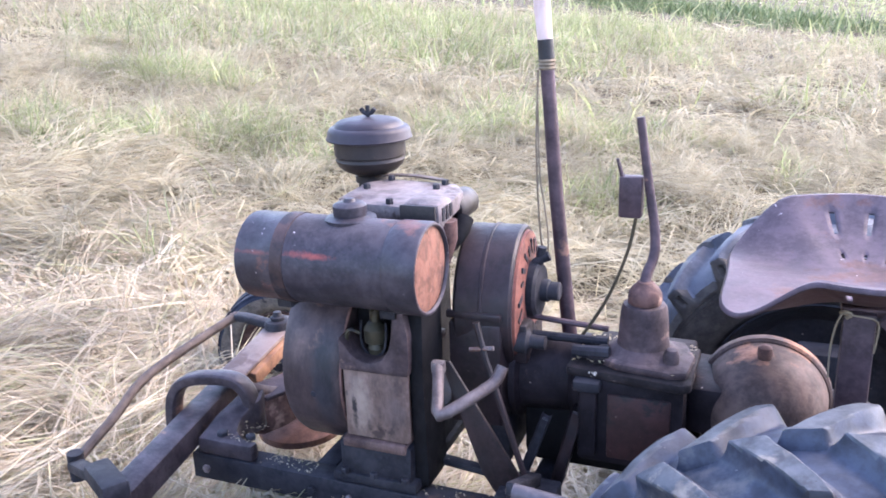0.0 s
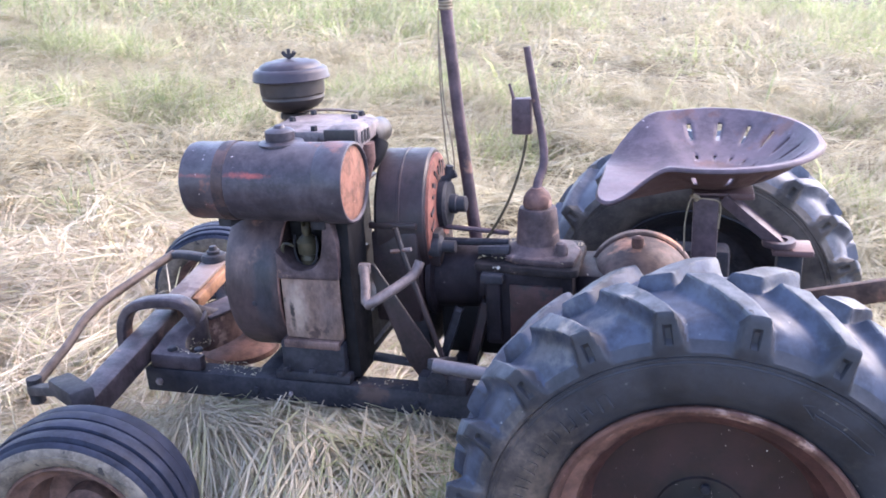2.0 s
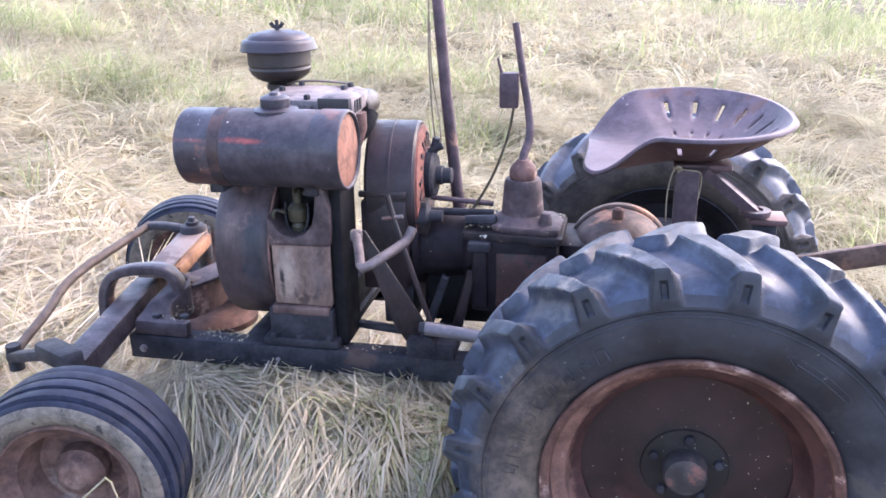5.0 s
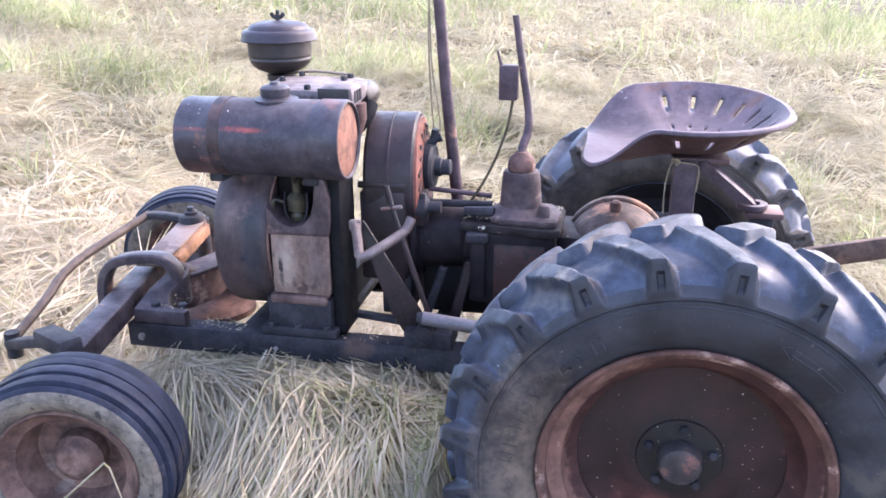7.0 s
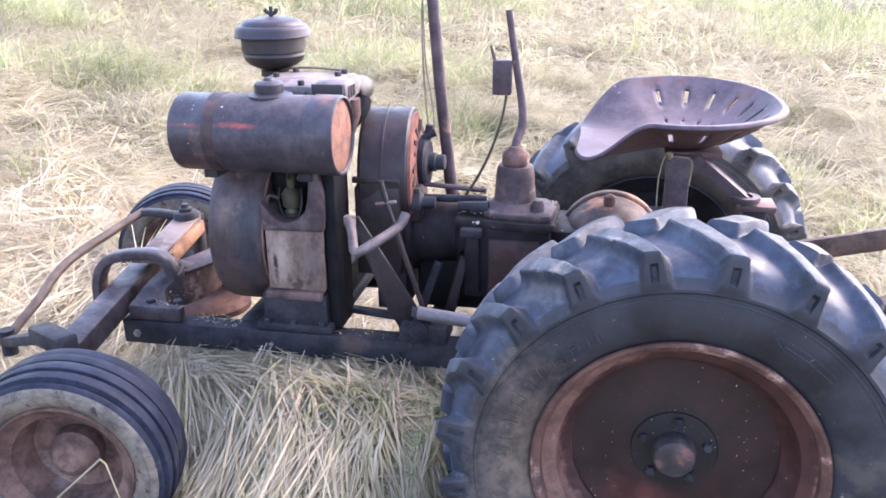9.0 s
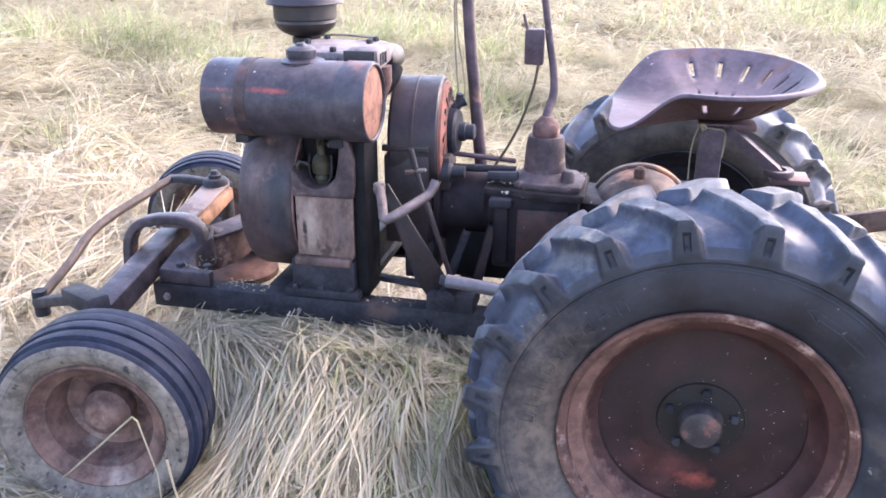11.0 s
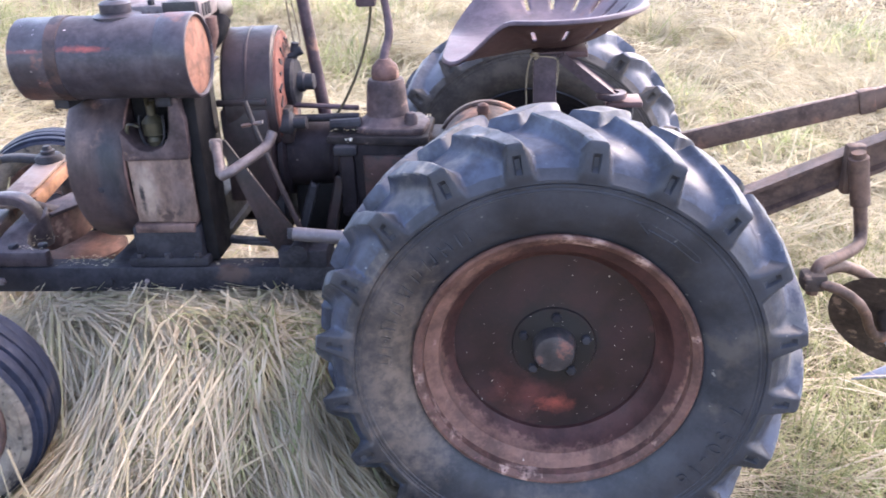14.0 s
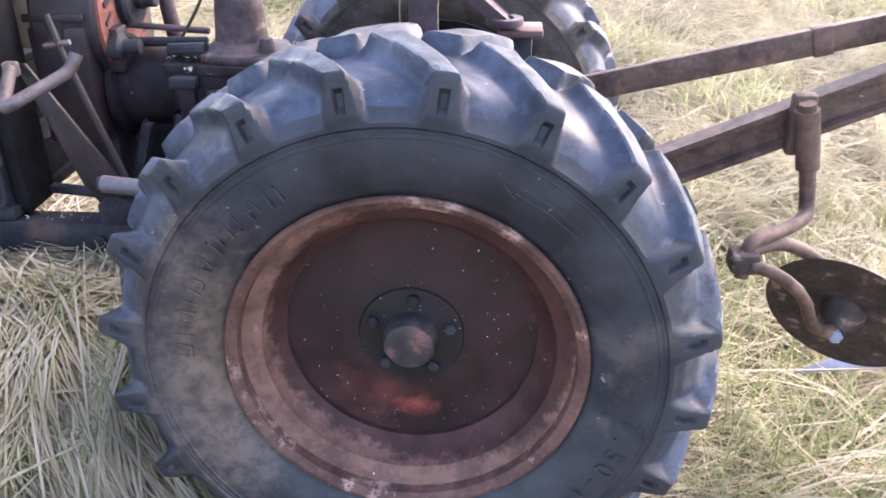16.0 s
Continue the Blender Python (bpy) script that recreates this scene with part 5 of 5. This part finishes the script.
near = np.concatenate([np.arange(-7, -1.5, 0.14), np.arange(-1.5, 1.51, 0.06), np.arange(1.64, 7.01, 0.14)])
far = np.array([8, 9.5, 11.5, 14, 18, 24, 34, 50, 80, 140, 260, 500, 900, 1600])
axis = np.concatenate([-far[::-1], near, far])
gx, gy = np.meshgrid(axis, axis, indexing="ij")
gz = ground_z(gx, gy) * (np.hypot(gx, gy) < 40)
k = len(axis)
idx = np.arange(k * k).reshape(k, k)
me = bpy.data.meshes.new("ground")
me.from_pydata(np.stack([gx.ravel(), gy.ravel(), gz.ravel()], 1).tolist(), [], np.stack([idx[:-1, :-1], idx[1:, :-1], idx[1:, 1:], idx[:-1, 1:]], -1).reshape(-1, 4).tolist())
me.materials.append(SOIL)
me.polygons.foreach_set("use_smooth", np.ones(len(me.polygons), bool))
tagged(new("ground", me), "mown hay field under loose dry hay", "ground", kind="structure")


def blades(name, material, base, heading, length, width, rise, droop, label):
    """Stalks as tapered, bent strips: heading on the ground, rise at the root and droop along it, in radians."""
    n, K = len(length), 4
    side = np.stack([-np.sin(heading), np.cos(heading), g.uniform(-0.5, 0.5, n)], 1)
    side /= np.linalg.norm(side, axis=1)[:, None]
    p, pts = base.copy(), []
    yawing = g.normal(0, 0.22, n)
    for i in range(K):
        w = width * (0.7, 1, 0.75, 0.12)[i] * 0.5
        pts.append(np.stack([p - side * w[:, None], p + side * w[:, None]], 1))
        a = rise - droop * (i + 0.5) / (K - 1)
        h = heading + yawing * i
        p = p + (length / (K - 1))[:, None] * np.stack([np.cos(h) * np.cos(a), np.sin(h) * np.cos(a), np.sin(a)], 1)
        floor_z = ground_z(p[:, 0], p[:, 1]) + 0.003
        p[:, 2] = np.clip(p[:, 2], floor_z, floor_z + headroom(p[:, 0], p[:, 1]))
    v = np.stack(pts, 1).reshape(-1, 3)
    o = (np.arange(n) * 2 * K)[:, None]
    f = np.concatenate([o + np.array([2 * i, 2 * i + 1, 2 * i + 3, 2 * i + 2]) for i in range(K - 1)], 1).reshape(-1, 4)
    me = bpy.data.meshes.new(name)
    me.vertices.add(len(v))
    me.vertices.foreach_set("co", v.ravel())
    me.loops.add(len(f) * 4)
    me.loops.foreach_set("vertex_index", f.ravel())
    me.polygons.add(len(f))
    me.polygons.foreach_set("loop_start", np.arange(len(f)) * 4)
    me.polygons.foreach_set("loop_total", np.full(len(f), 4))
    me.update(calc_edges=True)
    me.polygons.foreach_set("use_smooth", np.ones(len(f), bool))
    me.materials.append(material)
    return tagged(new(name, me), label, "grass", kind="stuff")


def spread(n, x0, x1, y0, y1, keep=None):
    x, y = g.uniform(x0, x1, n), g.uniform(y0, y1, n)
    if keep is not None:
        ok = keep(x, y)
        x, y = x[ok], y[ok]
    return x, y


def hay(n, x0, x1, y0, y1, l0, l1, w0, w1, pile, label, messy=0.55, keep=None, way=None, lift=0.1, material=None):
    x, y = spread(n, x0, x1, y0, y1, keep)
    n = len(x)
    heap = np.clip(0.5 + 0.55 * waves(x, y, 11, 2.3), 0.05, 1.3)
    z = ground_z(x, y) + g.uniform(0, 1, n) ** 1.4 * pile * heap
    heading = 0.5 + 1.5 * waves(x, y, 5, 2.6) + g.normal(0, messy, n) + np.where(g.uniform(size=n) < 0.5, 0, np.pi)
    if way is not None:
        heading = way - 0.75 * np.clip((x + 0.7) / 0.45, 0, 1) + 0.45 * waves(x, y, 6, 1.1) + g.normal(0, messy, n)
    length = g.uniform(l0, l1, n) * g.choice([0.6, 1.0, 1.3], n)
    rise = g.normal(lift, 0.16, n)
    return blades("hay", material or STRAW, np.stack([x, y, z], 1), heading, length, g.uniform(w0, w1, n), rise, rise + np.abs(g.normal(0.28, 0.22, n)), label)


def grass(n, x0, x1, y0, y1, l0, l1, w0, w1, thr, seed, size, material, label, keep=None, lean=0.8):
    x, y = spread(n, x0, x1, y0, y1, keep)
    ok = lush(x, y) + 0.3 * waves(x, y, seed, size) + g.normal(0, 0.13, len(x)) > thr
    x, y = x[ok], y[ok]
    n = len(x)
    z = ground_z(x, y)
    rise = g.normal(1.0, 0.3, n)
    return blades("grass", material, np.stack([x, y, z], 1), g.uniform(0, 6.28, n), g.uniform(l0, l1, n), g.uniform(w0, w1, n), rise, np.abs(g.normal(lean, 0.35, n)), label)


def locks(n, per, x0, x1, y0, y1, l0, l1, w0, w1, label, way=None, loose=0.2, rise=0.55, material=None, keep=None, tuft=0.02):
    """Lodged locks of stalks: each lock springs from one foot, leans one way and lies over."""
    x, y = spread(n, x0, x1, y0, y1, keep)
    n = len(x)
    turn = (0.5 + 1.5 * waves(x, y, 5, 2.6) + g.normal(0, 1.2, n)) if way is None else way - 0.5 * np.clip((x + 0.62) / 0.3, 0, 1) + g.normal(0, 0.7, n)
    size, up = g.uniform(0.7, 1.25, n), np.clip(g.normal(rise, 0.22, n), 0.08, 1.3)
    k = np.repeat(np.arange(n), per)
    m = len(k)
    px, py = x[k] + g.normal(0, tuft, m), y[k] + g.normal(0, tuft, m)
    z = ground_z(px, py) + g.uniform(0, 0.05, m) * size[k]
    up = up[k] + g.normal(0, 0.13, m)
    return blades("hay", material or STRAW, np.stack([px, py, z], 1), turn[k] + g.normal(0, loose, m), g.uniform(l0, l1, m) * size[k], g.uniform(w0, w1, m), up, up * g.uniform(1.0, 2.1, m) + 0.15, label)


def wedge(x, y):
    """Ground on the side that the far field spreads to."""
    return (x > -1.3 - 1.05 * (y + 1.2)) & (x < 1.0 + 0.75 * (y + 1.2))


hay(52000, -2.3, 1.9, -0.75, 1.9, 0.18, 0.55, 0.0016, 0.004, 0.085, "loose dry hay lying in tangled swaths", 0.55, lambda x, y: (g.uniform(size=len(x)) < np.where(x > 0.3, 0.17, 0.13)) | (x < -1.25) | ((x > 0.1) & (x < 0.3)) | ((y < 0.1) & (x < 0.3)) | ((y > 1.0) & (x < 0.3)))
hay(34000, -6.5, 4.2, 1.2, 6.0, 0.2, 0.6, 0.003, 0.0065, 0.09, "pale hay lying in long swaths", 0.95, wedge, None, 0.14, FAR_STRAW)
hay(26000, -16, 13, 5.5, 16, 0.25, 0.7, 0.01, 0.018, 0.12, "distant pale hay", 0.6, wedge, None, 0.14, FAR_STRAW)
hay(12000, -60, 50, 15, 65, 0.4, 1.0, 0.025, 0.05, 0.16, "distant pale hay", 0.8, wedge, None, 0.1, FAR_STRAW)
hay(800, 0.35, 1.9, -0.5, 1.5, 0.25, 0.6, 0.0024, 0.0045, 0.11, "long pale hay behind the wheel", 0.6)
hay(5500, -2.3, -1.15, -0.1, 1.6, 0.3, 0.7, 0.0026, 0.0048, 0.1, "long pale hay before the axle", 0.5, None, None, 0.16)
hay(26000, -6, 6, -6, -0.7, 0.2, 0.5, 0.004, 0.008, 0.05, "hay on the walked side of the machine")
hay(15000, 1.7, 6, -0.8, 3.2, 0.2, 0.5, 0.004, 0.008, 0.06, "hay behind the plough")
hay(15000, -6, -2.1, -0.8, 2.4, 0.2, 0.5, 0.004, 0.008, 0.06, "hay ahead of the machine")
locks(2600, 18, -6.5, 4.2, 1.25, 6.0, 0.25, 0.6, 0.003, 0.0065, "pale hay lodged in locks", None, 0.24, 0.6, FAR_STRAW, wedge, 0.03)
locks(1700, 14, -14, 11, 5.5, 13, 0.3, 0.7, 0.01, 0.018, "distant hay lodged in locks", None, 0.3, 0.65, FAR_STRAW, wedge, 0.06)
locks(420, 20, -2.3, -1.15, -0.2, 1.7, 0.25, 0.6, 0.002, 0.0042, "hay lodged in locks before the axle", None, 0.22, 0.5)
locks(80, 14, 0.5, 1.9, -0.4, 1.6, 0.22, 0.5, 0.002, 0.004, "hay lodged in locks behind the wheel", None, 0.3, 0.45)
locks(330, 16, -1.5, 0.1, 0.7, 1.6, 0.3, 0.65, 0.002, 0.004, "long hay drawn out in locks beyond the frame", -0.8, 0.3, 0.4)
locks(560, 11, -1.3, -0.2, -0.05, 0.7, 0.25, 0.6, 0.0022, 0.0046, "long hay drawn out in locks under the machine", 0.05, 0.36, 0.26, None, None, 0.016)
locks(300, 12, -1.15, -0.4, 0.12, 0.5, 0.25, 0.55, 0.002, 0.0042, "hay drawn out in locks along the frame", -0.25, 0.3, 0.12, None, None, 0.016)
hay(2200, -1.25, -0.2, -0.12, 0.7, 0.15, 0.5, 0.0016, 0.0036, 0.07, "crossed stalks on the hay under the machine", 1.1)
grass(3200, -0.65, -0.25, -0.1, 0.35, 0.08, 0.2, 0.002, 0.004, 0.03, 21, 0.5, GREEN, "short green regrowth beside the wheel")
grass(16000, -2.3, 1.9, -0.75, 1.9, 0.05, 0.16, 0.002, 0.0042, 0.2, 27, 1.1, GREEN, "short green regrowth between the hay", lambda x, y: (x < -1.3) | (x > 0.3) | (y < -0.2))
grass(13000, 0.42, 1.9, -0.5, 1.6, 0.06, 0.2, 0.0016, 0.0036, -0.25, 29, 0.8, GREEN, "green regrowth in the hay beside the plough")
grass(110000, -6.5, 4.2, 1.5, 6.0, 0.1, 0.32, 0.003, 0.007, 0.46, 22, 1.6, FAR_GREEN, "green tufts in the hay", wedge)
grass(26000, -6.5, 4.2, 1.5, 6.0, 0.12, 0.36, 0.002, 0.004, 0.3, 28, 1.3, FAR_STRAW, "dry stalks standing among the green", wedge)
grass(90000, -16, 13, 4.6, 16, 0.2, 0.5, 0.008, 0.015, 0.44, 23, 3.0, FAR_GREEN, "standing green grass", wedge)
grass(50000, -16, 13, 4.4, 16, 0.2, 0.5, 0.004, 0.009, 0.1, 24, 2.5, FAR_STRAW, "standing dry grass", wedge)
grass(26000, -60, 50, 15, 65, 0.3, 0.7, 0.025, 0.05, -0.6, 25, 9.0, FAR_GREEN, "distant standing grass", wedge)


def weeds(n, x, y, r, l0, l1, w0, w1):
    a, d = g.uniform(0, 6.28, n), r * g.uniform(0, 1, n) ** 0.7
    px, py = x + d * np.cos(a) * 1.6, y + d * np.sin(a)
    return blades("grass", WEED, np.stack([px, py, ground_z(px, py)], 1), g.uniform(0, 6.28, n), g.uniform(l0, l1, n), g.uniform(w0, w1, n), g.normal(1.0, 0.3, n), np.abs(g.normal(0.9, 0.4, n)), "dark green weeds in the hay")


weeds(420, -0.5, -0.08, 0.13, 0.06, 0.16, 0.0018, 0.0036)
weeds(2500, 2.85, 5.8, 0.4, 0.1, 0.25, 0.006, 0.014)
weeds(4500, -1.2, 20.5, 2.4, 0.2, 0.5, 0.012, 0.03)
weeds(1500, -3.7, 21.0, 0.9, 0.2, 0.5, 0.012, 0.03)

hay(500, -1.4, -0.6, -0.3, -0.13, 0.2, 0.5, 0.0026, 0.0044, 0.06, "loose stalks before the front wheel", 0.6, None, None, 0.1)
# chaff that lies on the machine
def chaff(n, x0, x1, y0, y1, z, r, seed, label):
    rng = random.Random(seed)
    bm = bmesh.new()
    for _ in range(n):
        m = pose(rng.uniform(x0, x1), rng.uniform(y0, y1), z, rng.uniform(-20, 20), rng.uniform(-20, 20), rng.uniform(0, 360))
        s = rng.uniform(0.5, 1.3) * r
        vs = [bm.verts.new(m @ Vector(c)) for c in ((-s, -s * 0.35, 0), (0, -s * 0.45, s * 0.3), (s, 0, 0), (0, s * 0.45, s * 0.25))]
        bm.faces.new(vs)
    ob = part("chaff", bm, STRAW, None)
    ob.matrix_world = T
    return tagged(ob, label, "chaff", kind="stuff")


chaff(90, -0.97, -0.86, 0.325, 0.375, 0.419, 0.0035, 1, "pale chaff lying on the oily frame rail")
chaff(40, -0.66, -0.5, 0.325, 0.37, 0.419, 0.003, 2, "pale chaff lying on the oily frame rail")
chaff(30, -0.7, -0.67, 0.328, 0.345, 0.503, 0.003, 3, "pale chaff lying on the engine base")
chaff(80, -0.42, -0.36, 0.435, 0.56, 0.651, 0.004, 4, "pale chaff lying on the gearbox lid")
chaff(40, -0.26, -0.23, 0.42, 0.55, 0.651, 0.004, 5, "pale chaff lying on the gearbox lid")
chaff(50, -1.07, -0.99, 0.33, 0.4, 0.453, 0.003, 6, "pale chaff lying on the axle bracket")
# one broken stalk in front of the front wheel
bm = tube([(-1.09, -0.07, 0.02), (-1.062, -0.085, 0.085), (-0.9, -0.11, 0.278), (-0.892, -0.108, 0.27), (-0.862, -0.1, 0.165), (-0.85, -0.095, 0.03)], [0.0018, 0.0018, 0.0018, 0.0015, 0.0014, 0.001], seg=6)
stalk = part("straw_stalk", bm, STRAW, None)
tagged(stalk, "broken pale straw stalk before the wheel", "straw", "stalks before the wheel")
for pts in (((-1.3, -0.13, 0.03), (-1.1, -0.15, 0.052), (-0.9, -0.13, 0.06), (-0.62, -0.05, 0.04)), ((-1.2, -0.16, 0.06), (-1.0, -0.17, 0.05), (-0.84, -0.15, 0.075), (-0.72, -0.1, 0.05)),
            ((-0.845, -0.1, 0.2), (-0.82, -0.11, 0.13), (-0.78, -0.12, 0.05), (-0.75, -0.12, 0.02)), ((-1.32, -0.1, 0.02), (-1.14, -0.14, 0.04), (-1.0, -0.17, 0.03), (-0.92, -0.2, 0.02))):
    ob = part("straw_stalk", tube(pts, [0.002, 0.0018, 0.0016, 0.001], seg=6, smooth=1), STRAW, None)
    tagged(ob, "pale straw stalk lying before the wheel", "straw", "stalks before the wheel")
